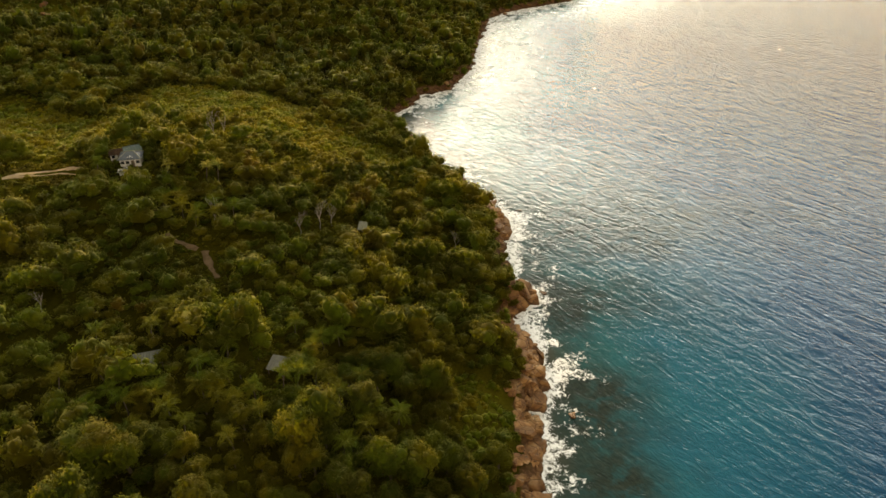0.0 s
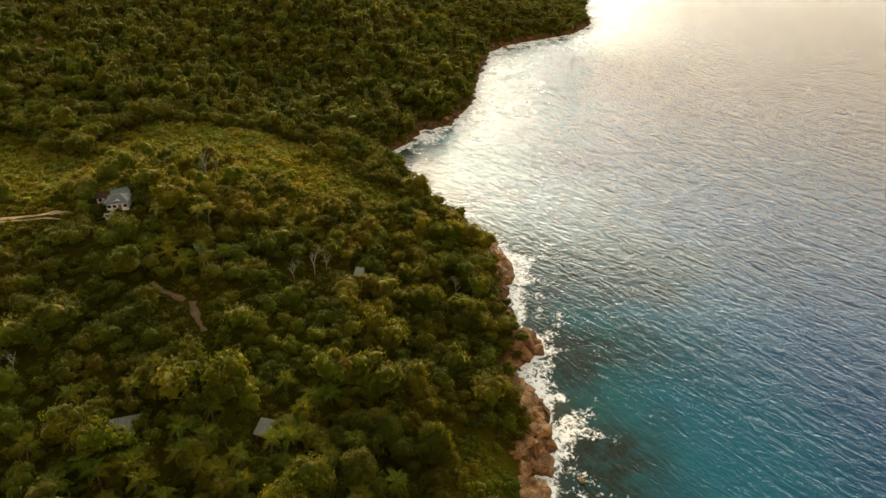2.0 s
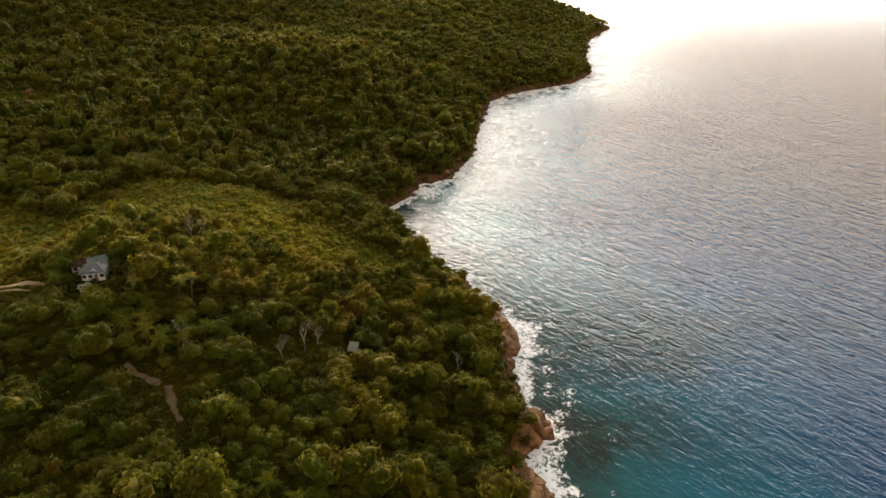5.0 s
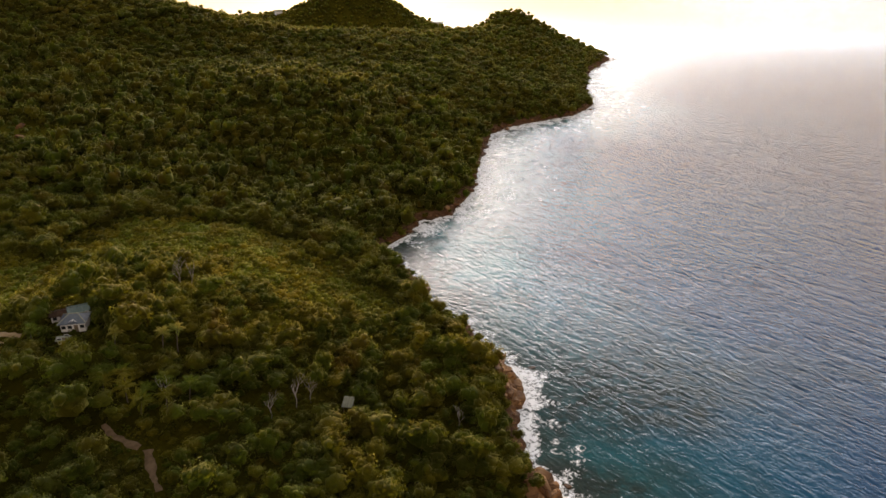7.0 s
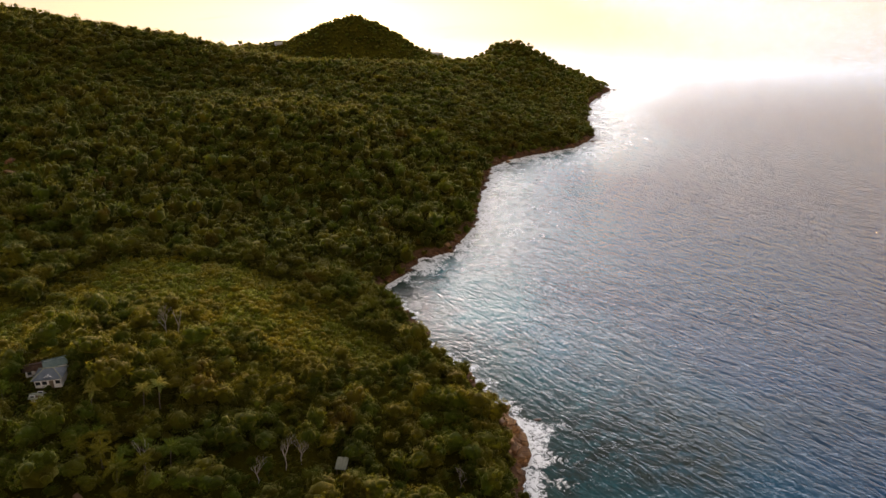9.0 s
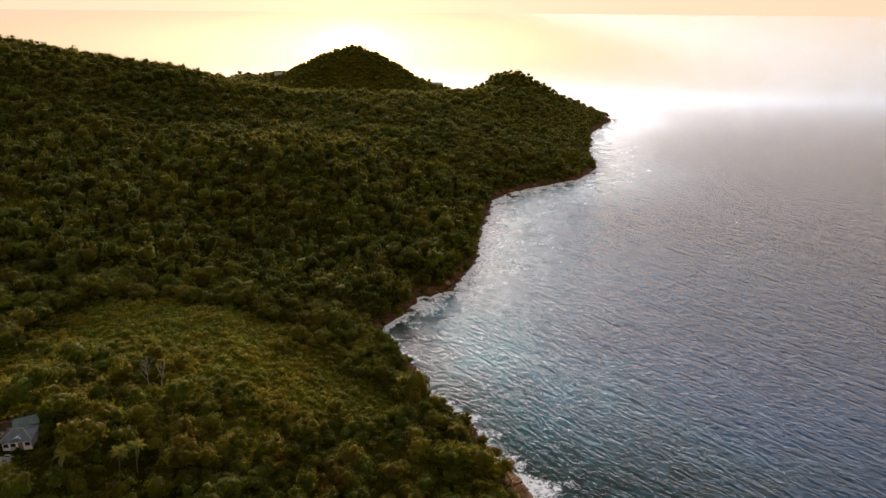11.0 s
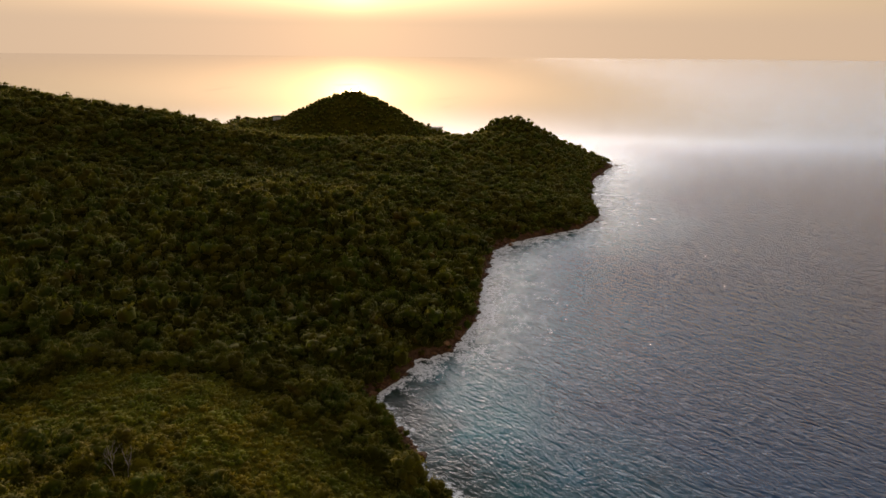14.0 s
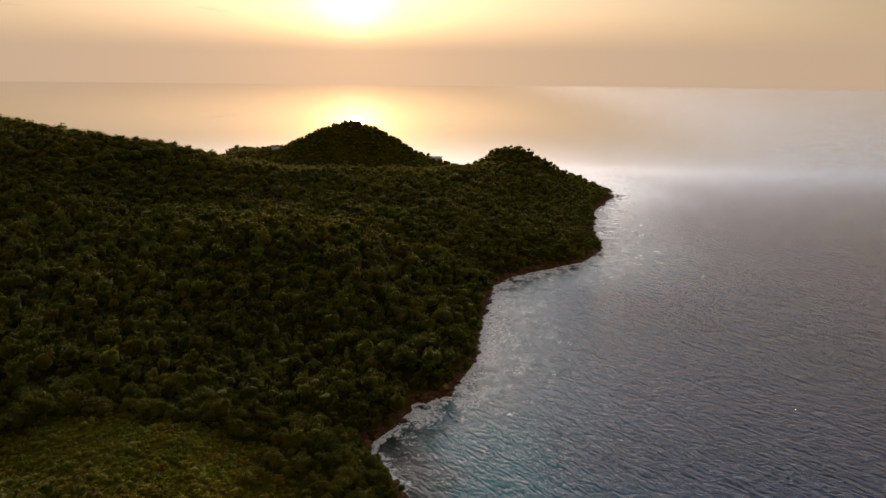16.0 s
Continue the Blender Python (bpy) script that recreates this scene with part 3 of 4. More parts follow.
def ledge_mesh(seed):
    """A jointed granite ledge, about 2 by 2, falling towards +x: tilted blocks parted by clefts over a closed skirt."""
    r = np.random.RandomState(seed)
    n = 17
    g = np.linspace(-1, 1, n)
    gx, gy = np.meshgrid(g, g)
    seeds = np.stack([r.uniform(-1.1, 1.1, 11), r.uniform(-1.1, 1.1, 11)], -1)
    tilt = r.uniform(-0.16, 0.16, (11, 2))
    step = r.uniform(-0.10, 0.14, 11)
    wx, wy = gx + 0.10 * np.sin(gy * 5 + seed), gy * 0.62 + 0.08 * np.sin(gx * 6)
    dist = np.hypot(wx[..., None] - seeds[:, 0], wy[..., None] - seeds[:, 1] * 0.62)
    own = np.argmin(dist, -1)
    two = np.sort(dist, -1)
    cleft = np.clip(1 - (two[..., 1] - two[..., 0]) / 0.09, 0, 1)
    z = 0.42 - 0.30 * gx + step[own] + tilt[own, 0] * gx + tilt[own, 1] * gy - 0.16 * cleft + r.uniform(-0.015, 0.015, gx.shape)
    rim = np.maximum(np.abs(gx), np.abs(gy))
    z = z - 0.75 * np.clip((rim - 0.72) / 0.28, 0, 1) ** 1.6
    out = 1 + 0.13 * np.sin(np.arctan2(gy, gx) * 3 + seed) + 0.07 * np.sin(np.arctan2(gy, gx) * 7 + seed * 2)
    verts = np.stack([gx * out, gy * out, z], -1).reshape(-1, 3)
    i = np.arange(n * n).reshape(n, n)
    faces = np.stack([i[:-1, :-1].ravel(), i[:-1, 1:].ravel(), i[1:, 1:].ravel(), i[1:, :-1].ravel()], -1)
    ring = np.concatenate([i[0, :-1], i[:-1, -1], i[-1, :0:-1], i[:0:-1, 0]])
    low = verts[ring] * np.array((1.0, 1.0, 0.0)) - np.array((0, 0, 1.1))
    k = len(verts) + np.arange(len(ring))
    skirt = np.stack([ring, k, np.roll(k, -1), np.roll(ring, -1)], -1)
    return mesh_from("ledge", np.concatenate([verts, low]), np.concatenate([faces, skirt]), GRANITE)


LEDGES = [ledge_mesh(80 + i) for i in range(6)]
# x, y, reach out to sea, reach along the shore, height, turn
for i, (x, y, a, b, h, turn) in enumerate(((19.5, 86, 3.6, 4.6, 2.6, -6), (18.6, 94, 3.8, 4.4, 3.0, 8), (20.2, 101.5, 3.6, 4.0, 2.8, -10), (21.0, 108.5, 2.8, 3.4, 2.2, 12), (22.6, 116.5, 3.2, 4.0, 2.8, -18), (22.8, 124.5, 3.6, 4.2, 3.0, 6),
                                           (21.6, 132.5, 3.4, 4.0, 2.6, 14), (19.2, 140, 2.6, 3.4, 2.2, 24), (22.2, 156, 3.2, 2.8, 2.0, -8), (19.6, 192.5, 3.0, 4.2, 2.8, 4), (20.2, 200, 3.2, 4.2, 2.8, -6), (17.4, 208.5, 2.6, 3.0, 2.2, 20))):
    ob = new("rock_ledge", LEDGES[i % 6])
    ob.matrix_basis = pose(x, y, 0.45, 0, 0, turn) @ Matrix.Diagonal((a, b, h, 1))
    tagged(ob, "broad jointed reddish granite ledge sloping into the surf", "rock", "granite ledges on the shore")


# rocks standing off the far points, awash
SKERRIES = ((117.3, 582, 2.6), (121, 586, 1.5), (110.5, 543.8, 2.4), (105.5, 542, 1.9), (114, 548, 1.3), (130, 659, 2.8), (126, 640, 2.0), (124, 632, 1.6), (134, 672, 1.8), (172, 766, 4.2), (179, 770, 2.6), (166, 757, 3.0), (153, 722, 2.6),
            (42, 484, 3.4), (33, 478, 2.6), (29, 458, 2.0), (37, 481, 1.8), (31, 112, 1.5), (30, 160, 1.3), (27, 209, 1.2))
for i, (x, y, size) in enumerate(SKERRIES):
    ob = new("skerry", BOULDERS[i % 8])
    ob.matrix_basis = pose(x, y, size * 0.06, 0, 8, i * 47) @ Matrix.Diagonal((size * 1.25, size * 0.85, size * 0.55, 1))
    tagged(ob, "dark wet rock standing in the surf off the point", "rock", "rocks in the surf")


def merged(name, pieces, material, label, category, smooth=True):
    """One object of many placed copies of template meshes: (template, N x 4 x 4 matrices)."""
    vs, fs, ns, base = [], [], [], 0
    for (tv, tf, tn), mats in pieces:
        if not len(mats):
            continue
        hom = np.concatenate([tv, np.ones((len(tv), 1))], 1)
        v = np.einsum("nij,kj->nki", mats[:, :3, :], hom)
        f = tf[None] + (np.arange(len(mats)) * len(tv))[:, None, None] + base
        base += v.shape[0] * v.shape[1]
        spin = mats[:, :3, :3] / np.linalg.norm(mats[:, :3, :3], axis=1)[:, None, :]
        vs.append(v.reshape(-1, 3))
        ns.append(np.einsum("nij,kj->nki", spin, tn).reshape(-1, 3))
        fs.append(f.reshape(-1, 3))
    data = mesh_from(name, np.concatenate(vs), np.concatenate(fs), material, smooth, np.concatenate(ns))
    return tagged(new(name, data), label, category, kind="stuff")


def triangles(data):
    data.calc_loop_triangles()
    t = np.zeros(len(data.loop_triangles) * 3, np.int32)
    data.loop_triangles.foreach_get("vertices", t)
    v = np.zeros(len(data.vertices) * 3, np.float32)
    data.vertices.foreach_get("co", v)
    v = v.reshape(-1, 3).astype(float)
    return v, t.reshape(-1, 3), v


def placements(x, y, z, sx, sy, sz, turn):
    mats = np.zeros((len(x), 4, 4))
    c, s = np.cos(turn), np.sin(turn)
    mats[:, 0, 0], mats[:, 0, 1], mats[:, 1, 0], mats[:, 1, 1] = c * sx, -s * sy, s * sx, c * sy
    mats[:, 2, 2], mats[:, 3, 3] = sz, 1
    mats[:, 0, 3], mats[:, 1, 3], mats[:, 2, 3] = x, y, z
    return mats


far_spots = np.array([p for p in coast_points(240, 290, 1.5)] + [p for p in coast_points(400, 900, 1.2)] + [p for p in coast_points(290, 560, 1.5)])
fo = rng.uniform(-1.8, 0.8, len(far_spots))
fx, fy = far_spots[:, 0] + far_spots[:, 2] * fo, far_spots[:, 1] + far_spots[:, 3] * fo
fsz = rng.uniform(0.5, 1.2, len(fx)) + rng.uniform(0, 1, len(fx)) ** 4 * 2.0
pm = placements(fx, fy, np.maximum(height(fx, fy), -0.5) + 0.1 * fsz, fsz * 1.2, fsz, fsz * 0.8, rng.uniform(0, 6.28, len(fx)))
pick = rng.randint(0, 8, len(fx))
merged("shore_rubble", [(triangles(RUBBLE[i]), pm[pick == i]) for i in range(8)], GRANITE, "reddish brown broken rocks along the far shore", "rocks", False)


# ---- trees ----
def ico(sub):
    bm = bmesh.new()
    bmesh.ops.create_icosphere(bm, subdivisions=sub, radius=1.0)
    v = np.array([q.co[:] for q in bm.verts])
    f = np.array([[w.index for w in q.verts] for q in bm.faces])
    bm.free()
    return v, f


ICO = {1: ico(1), 2: ico(2)}


def crown_arrays(seed, lobes, sub, tufts, tuft, tall=0.75, core=0.88):
    """A crown of radius about 1 over the origin: lumpy boughs wrapped in leaf sprays. Vertices and triangles."""
    r = np.random.RandomState(seed)
    vs, fs, ns, base = [], [], [], 0
    spots = [(np.array((0, 0, 0.42 * tall)), 0.72)]
    for k in range(lobes - 1):
        a = 2.4 * k + r.uniform(-0.3, 0.3)
        up = r.uniform(0.0, 0.72)
        reach = r.uniform(0.45, 0.70) * (1 - 0.5 * up)
        spots.append((np.array((np.cos(a) * reach, np.sin(a) * reach, (0.22 + up) * tall)), r.uniform(0.26, 0.44) * (6.0 / max(lobes, 6)) ** 0.3))
    for k, (c, rad) in enumerate(spots):
        iv, itri = ICO[sub if k == 0 else 1]
        v = iv.copy()
        bumps = 1 + 0.22 * np.sin(v @ r.normal(size=3) * 4 + r.uniform(0, 6)) + 0.16 * np.sin(v @ r.normal(size=3) * 7)
        v = c + v * bumps[:, None] * rad * np.array((1, 1, 0.72)) * core
        keep = itri[v[itri].mean(1)[:, 2] > c[2] - rad * 0.55]
        vs.append(v)
        ns.append((v - c) / np.linalg.norm(v - c, axis=1)[:, None])
        fs.append(keep + base)
        base += len(v)
    weight = np.array([s[1] ** 2 for s in spots])
    which = r.choice(len(spots), tufts, p=weight / weight.sum())
    d = r.normal(size=(tufts, 3))
    d[:, 2] = np.abs(d[:, 2]) * 1.15 - 0.3
    d /= np.linalg.norm(d, axis=1)[:, None]
    c = np.array([spots[i][0] for i in which])
    rad = np.array([spots[i][1] for i in which])
    p = c + d * (rad * r.uniform(0.84, 1.24, tufts))[:, None] * np.array((1, 1, 0.75))
    n = d + r.normal(size=(tufts, 3)) * 0.38
    n /= np.linalg.norm(n, axis=1)[:, None]
    a = np.cross(n, r.normal(size=(tufts, 3)))
    a /= np.linalg.norm(a, axis=1)[:, None]
    b = np.cross(n, a)
    s = (tuft * r.uniform(0.6, 1.4, tufts))[:, None]
    blade = np.stack([p - a * s * 0.8 - b * s * 0.6, p + a * s * 0.8 - b * s * 0.6, p + b * s + n * s * 0.25], 1)
    vs.append(blade.reshape(-1, 3))
    ns.append(np.repeat(d, 3, axis=0))
    fs.append(np.arange(tufts * 3).reshape(-1, 3) + base)
    return np.concatenate(vs), np.concatenate(fs), np.concatenate(ns)


NEAR_CROWNS = [crown_arrays(100 + i, 12 + i % 4, 1, 1950, 0.040, (0.75, 1.0, 0.6)[i % 3], 0.76) for i in range(10)]
MID_CROWNS = [crown_arrays(200 + i, 7 + i % 2, 1, 360, 0.058, (0.75, 1.0, 0.6)[i % 3], 0.76) for i in range(10)]
FAR_CROWNS = [crown_arrays(300 + i, 3, 1, 34, 0.14, (0.8, 1.0, 0.65)[i % 3], 0.78) for i in range(8)]
LAST_CROWNS = [crown_arrays(400 + i, 2, 1, 16, 0.16, 0.85, 0.85) for i in range(6)]
BUSHES = [crown_arrays(500 + i, 3, 1, 22, 0.15, 0.7, 0.75) for i in range(6)]

LOW_PALMS = ((-31.6, 91.5), (-43.7, 93), (-40.7, 94.5), (-47.5, 96), (-38, 98), (-59.5, 89.5), (-56, 92), (-63, 92), (-30.5, 103), (-27, 104.5), (-24.5, 103), (-33, 101), (-50, 101), (-52, 90), (-66, 96), (-69, 101), (-44, 101), (-36, 93), (-21, 99), (-28, 97), (-57, 84), (-48, 86), (-14, 92), (-19, 87), (-39, 85), (-66, 86), (-9, 98), (-73, 92))
SLOPE_PALMS = ((-29.2, 112.5), (-27, 116), (-67.4, 158), (-63.8, 161), (-70.5, 157), (-66.4, 154), (-61, 155), (-72, 161), (-86, 166), (-98, 171), (-24, 119), (-46, 108), (-76, 158), (-58, 160), (-17, 106), (-12, 114), (-40, 114), (-34, 119), (-52, 112), (-62, 109), (-72, 106), (-46, 121), (-22, 128), (-60, 118))
PALMS = LOW_PALMS + SLOPE_PALMS
TALL_PALMS = ((-78.2, 170), (-69.2, 175), (-66.5, 177))
# tracks on the slope
PATH_WAY = ((-72.8, 150.2), (-69.5, 147.4), (-66, 145.9), (-63.4, 145.3))
LOWER_WAY = ((-61.7, 145.0), (-59.8, 141), (-57.8, 137.8), (-55.6, 134.8))
ROAD_WAY = ((-152, 154), (-138, 160), (-129, 164.5), (-124, 167.7), (-119.8, 171.2), (-115.5, 174.2), (-110, 175.8), (-104, 176.4))
BRANCH_WAY = ((-122, 168.5), (-117, 170.3), (-112, 172.3), (-106, 173.4))
# places kept clear of trees: x, y, radius
HOUSE_CLEAR = ((-93, 180, 5.6), (-92, 174.5, 4.2), (-90, 169.5, 3.6), (-97, 185, 3.6), (-36, 108, 3.4), (-36.5, 103.5, 3.4), (-60.5, 102.5, 1.6), (-24, 171.5, 2.6), (-24.5, 167, 2.6), (-36, 166, 2.2), (-40, 159, 2.2), (-33, 169, 2.0), (-76, 208, 3.2), (-75, 204, 3.2), (3.5, 172.5, 3.2), (-86, 341, 3))
PATH_CLEAR = ((-69, 147, 2.6), (-65.5, 144.5, 2.6), (-62.5, 143, 2.6), (-60, 140.5, 2.6), (-57.5, 136.5, 2.6), (-55, 132, 2.6), (-68, 142.5, 3.6), (-65, 141, 3.4), (-57, 131.5, 3), (-53, 128, 2.6), (-73, 145, 3))
ROAD_CLEAR = ((-128, 173, 4), (-121, 175, 4), (-113, 176, 4), (-106, 176, 3.6), (-121, 170.5, 4), (-113, 171.5, 4), (-129, 169, 4.5), (-138, 169, 5), (-106, 171, 3.8), (-99, 173, 2.5), (-135, 164, 5), (-145, 163, 5), (-127, 163, 4))
CLEAR = HOUSE_CLEAR + PATH_CLEAR + ROAD_CLEAR
# spots that stay open to the south: x, y, height above the ground that shows
GLADES = ((-92, 178, 1.2), (-95, 178, 1.5), (-90, 178, 1.0), (-91.9, 172.8, 0.4), (-90.9, 172.8, 0.4), (-36, 107.5, 2.6), (-60.3, 102.6, 2.4), (-24, 171, 2.6), (-86, 341, 3.0),
          (-71, 148, 0.3), (-67, 146.5, 0.2), (-63, 145, 0.2), (-60.5, 142, 0.2), (-58, 138, 0.2), (-55, 134, 0.2),
          (-138, 160, 0.3), (-129, 164.5, 0.3), (-124, 167.7, 0.3), (-119.8, 171.2, 0.3), (-115.5, 174.2, 0.3), (-110, 175.5, 0.3), (-105, 176.2, 0.3), (-117, 170.3, 0.3), (-111, 172.6, 0.3),
          (-36, 167.5, 3.0), (-40.5, 160.5, 3.0), (-33, 170, 3.0), (-76, 208, 2.5), (3.6, 173.5, 2.5), (-86, 113, 2.0), (-78.2, 170, 4.0), (-69, 175, 4.0), (-67, 157, 2.4), (-63, 158, 2.4), (-70.5, 157, 2.4), (-66, 154, 2.2), (-29, 112, 2.4), (-43, 94, 2.4), (-57, 91, 2.4))


def off_tracks(x, y):
    """Metres from the middle of the nearest track."""
    best = np.full(np.shape(x), 1e9)
    for way in (PATH_WAY, LOWER_WAY, ROAD_WAY, BRANCH_WAY):
        for (ax, ay), (bx, by) in zip(way, way[1:]):
            t = np.clip(((x - ax) * (bx - ax) + (y - ay) * (by - ay)) / ((bx - ax) ** 2 + (by - ay) ** 2), 0, 1)
            best = np.minimum(best, np.hypot(x - ax - t * (bx - ax), y - ay - t * (by - ay)))
    return best


def woods(x0, x1, y0, y1, step, seed, spare=1.0, wide=False):
    r = np.random.RandomState(seed)
    gx, gy = np.meshgrid(np.arange(x0, x1, step), np.arange(y0, y1, step * 0.9))
    gx = gx + (np.arange(gx.shape[0]) % 2)[:, None] * step / 2
    x = (gx + r.uniform(-0.42, 0.42, gx.shape) * step).ravel()
    y = (gy + r.uniform(-0.42, 0.42, gy.shape) * step).ravel()
    d = inland_of(x, y)
    # trees keep back from the bare rocks of the open shore
    edge = np.where(y > 290, -0.2, 1.2) + 4.2 * np.clip(np.exp(-((y - 105) / 42) ** 4) + np.exp(-((y - 200) / 9) ** 2), 0, 1)
    ok = (d > edge + r.uniform(-0.6, 0.9, len(x))) & ((x > -(0.565 * y + 54)) != wide)
    for a, b, rad in CLEAR + tuple((px, py, 1.9) for px, py in PALMS + TALL_PALMS):
        ok &= np.hypot(x - a, y - b) > rad * spare
    return x[ok], y[ok], r


# near woods: the trees along the camera's way are single things, the rest one mass
x, y, r = woods(-290, 30, 62, 300, 3.5, 21)
mead = meadow_of(x, y)
tree = r.uniform(0, 1, len(x)) > np.where(mead > 0.35, 0.993, mead)
x, y = x[tree], y[tree]
size = 0.88 * np.clip(r.lognormal(0.90, 0.47, len(x)), 1.2, 6.6) * np.where(y > 235, 0.92, 1.0)
lift = size * r.uniform(0.35, 0.8, len(x)) + 0.5
low = inland_of(x, y) < 7
lift[low] *= 0.45
size[low] *= 0.8
size = np.minimum(size, 1.2 + 0.45 * inland_of(x, y))
# only low growth beside the road
verge = (x > -165) & (x < -103) & (y > 152) & (y < 178)
size[verge] = np.minimum(size[verge], 1.3)
lift[verge] = 0.5
zz = height(x, y)
turn = r.uniform(0, 6.28, len(x))
squash = r.uniform(0.8, 1.15, len(x))
spire = r.uniform(0.8, 1.45, len(x))
kind = r.randint(0, 10, len(x))
# glades: nothing tall grows close on the seaward slope below the roofs, tracks and bare trees
for a, b, tall in GLADES:
    floor_z = z_at(a, b) + tall
    run = np.clip(b - y, -2, 30)
    beside = np.abs(x - a * (1 - run / b)) < size * 0.8 + 1.2
    tower = zz + lift + size * spire * 0.85 > floor_z + run * (120 - floor_z) / (b - 35)
    size = np.where(beside & tower & (run > -1.5) & (run < 16), 0.0, size)
grown = size > 0
x, y, size, lift, zz, turn, squash, spire, kind = (q[grown] for q in (x, y, size, lift, zz, turn, squash, spire, kind))
single = np.zeros(len(x), bool)
order = np.argsort(np.hypot(x + 20, (y - 60) * 0.8))
single[order[:290]] = True

crown_meshes = [mesh_from("crown", v, f, LEAF, True, n) for v, f, n in NEAR_CROWNS]
pale_crowns = [mesh_from("crown", v, f, PALE_LEAF, True, n) for v, f, n in MID_CROWNS[:3]]
trunk_meshes = []
for i in range(5):
    tr = np.random.RandomState(60 + i)
    lean = tr.uniform(-0.1, 0.1, 2)
    pieces = [tube([(0, 0, -0.3), (lean[0], lean[1], 0.5), (lean[0] * 2, lean[1] * 2, 1.2)], [0.085, 0.065, 0.045], 7)]
    for k in range(4):
        a = k * 1.57 + tr.uniform(-0.4, 0.4)
        pieces.append(tube([(lean[0], lean[1], 0.5), (lean[0] + 0.25 * math.cos(a), lean[1] + 0.25 * math.sin(a), 0.95), (lean[0] + 0.5 * math.cos(a), lean[1] + 0.5 * math.sin(a), 1.25)], [0.04, 0.03, 0.012], 5))
    trunk_meshes.append(mesh_from("trunk", *joined(pieces), BARK, True))
for i in np.nonzero(single)[0]:
    t = new("broadleaf_tree")
    t.matrix_basis = pose(x[i], y[i], zz[i], 0, 0, math.degrees(turn[i]))
    part("trunk", trunk_meshes[i % 5], BARK, t).scale = (size[i], size[i], (lift[i] + size[i] * 0.3) / 1.0)
    c = part("crown", crown_meshes[kind[i]], LEAF, t)
    c.location, c.scale = (0, 0, lift[i]), (size[i], size[i] * squash[i], size[i] * spire[i])
    tagged(t, "large rounded dark green broadleaf tree on the slope" if size[i] > 3.4 else "small dense green broadleaf tree in the forest", "tree", "forest trees")
rest = ~single
pm = placements(x, y, zz + lift, size, size * squash, size * spire, turn)
merged("forest_canopy", [(MID_CROWNS[i], pm[rest & (kind == i)]) for i in range(10)], LEAF, "dense dark green tropical forest canopy over the slope", "forest")

# understorey between the near trees, and the bright shrubs of the clearings
ux, uy, r = woods(-290, 30, 62, 300, 4.0, 22, 0.42)
off_road = off_tracks(ux, uy) > 2.4
ux, uy = ux[off_road], uy[off_road]
mead = meadow_of(ux, uy)
us = np.where(mead > 0.5, r.uniform(0.7, 1.7, len(ux)), r.uniform(0.9, 1.9, len(ux)))
um = placements(ux, uy, height(ux, uy) - 0.15, us * r.uniform(0.9, 1.3, len(ux)), us, us * 1.05, r.uniform(0, 6.28, len(ux)))
uk = r.randint(0, 6, len(ux))
bright = mead > 0.4
sx, sy, r = woods(-290, 30, 62, 300, 2.1, 27, 0.5)
keep = (meadow_of(sx, sy) > 0.3) & (off_tracks(sx, sy) > 1.8)
sx, sy = sx[keep], sy[keep]
ss = r.uniform(0.7, 1.5, len(sx)) + r.uniform(0, 1, len(sx)) ** 5 * 1.2
sm = placements(sx, sy, height(sx, sy) - 0.1, ss * 1.15, ss, ss * r.uniform(0.8, 1.3, len(sx)), r.uniform(0, 6.28, len(sx)))
sk = r.randint(0, 6, len(sx))
merged("shrubs", [(BUSHES[i], sm[sk == i]) for i in range(6)], SHRUB, "low yellow-green shrubs covering the hilltop", "shrubs")
bx, by, r = woods(-160, -10, 95, 215, 1.2, 28, 0.0)
beside = np.zeros(len(bx), bool)
for a, b, rad in CLEAR:
    beside |= np.hypot(bx - a, by - b) < rad + 1.5
for a, b, rad in ((-92, 179.8, 4.0), (-93.6, 184.9, 2.6), (-98, 183.6, 2.4), (-35.4, 107.5, 2.4), (-60.3, 102.6, 2.6), (-24, 171.5, 1.7)):
    beside &= np.hypot(bx - a, by - b) > rad
beside &= off_tracks(bx, by) > 1.45
bx, by = bx[beside], by[beside]
bs = r.uniform(0.3, 0.85, len(bx))
brush_at = placements(bx, by, height(bx, by) - 0.05, bs * 1.2, bs, bs, r.uniform(0, 6.28, len(bx)))
bk = r.randint(0, 6, len(bx))
merged("brush", [(BUSHES[i], brush_at[bk == i]) for i in range(6)], LEAF, "low green brush along the tracks and round the houses", "bushes")
merged("undergrowth", [(BUSHES[i], um[~bright & (uk == i)]) for i in range(6)], LEAF, "dark green bushes under the forest trees", "bushes")

# the valley and the ridge beyond it
x, y, r = woods(-390, 130, 300, 640, 4.3, 23)
size = np.clip(r.lognormal(1.05, 0.36, len(x)), 1.4, 5.4)
mead = meadow_of(x, y)
size = np.where(mead > 0.5, size * 0.45, size)
lift = size * r.uniform(0.2, 0.9, len(x)) * np.where(y > 480, 0.4, 1.0) * np.where(inland_of(x, y) < 8, 0.4, 1)
pm = placements(x, y, height(x, y) + lift, size, size * r.uniform(0.8, 1.15, len(x)), size * r.uniform(0.9, 1.7, len(x)) * np.where(y > 480, 0.75, 1.0), r.uniform(0, 6.28, len(x)))
kind = r.randint(0, 8, len(x))
merged("valley_forest", [(FAR_CROWNS[i], pm[kind == i]) for i in range(8)], LEAF, "hazy green forest filling the valley and ridge", "forest")

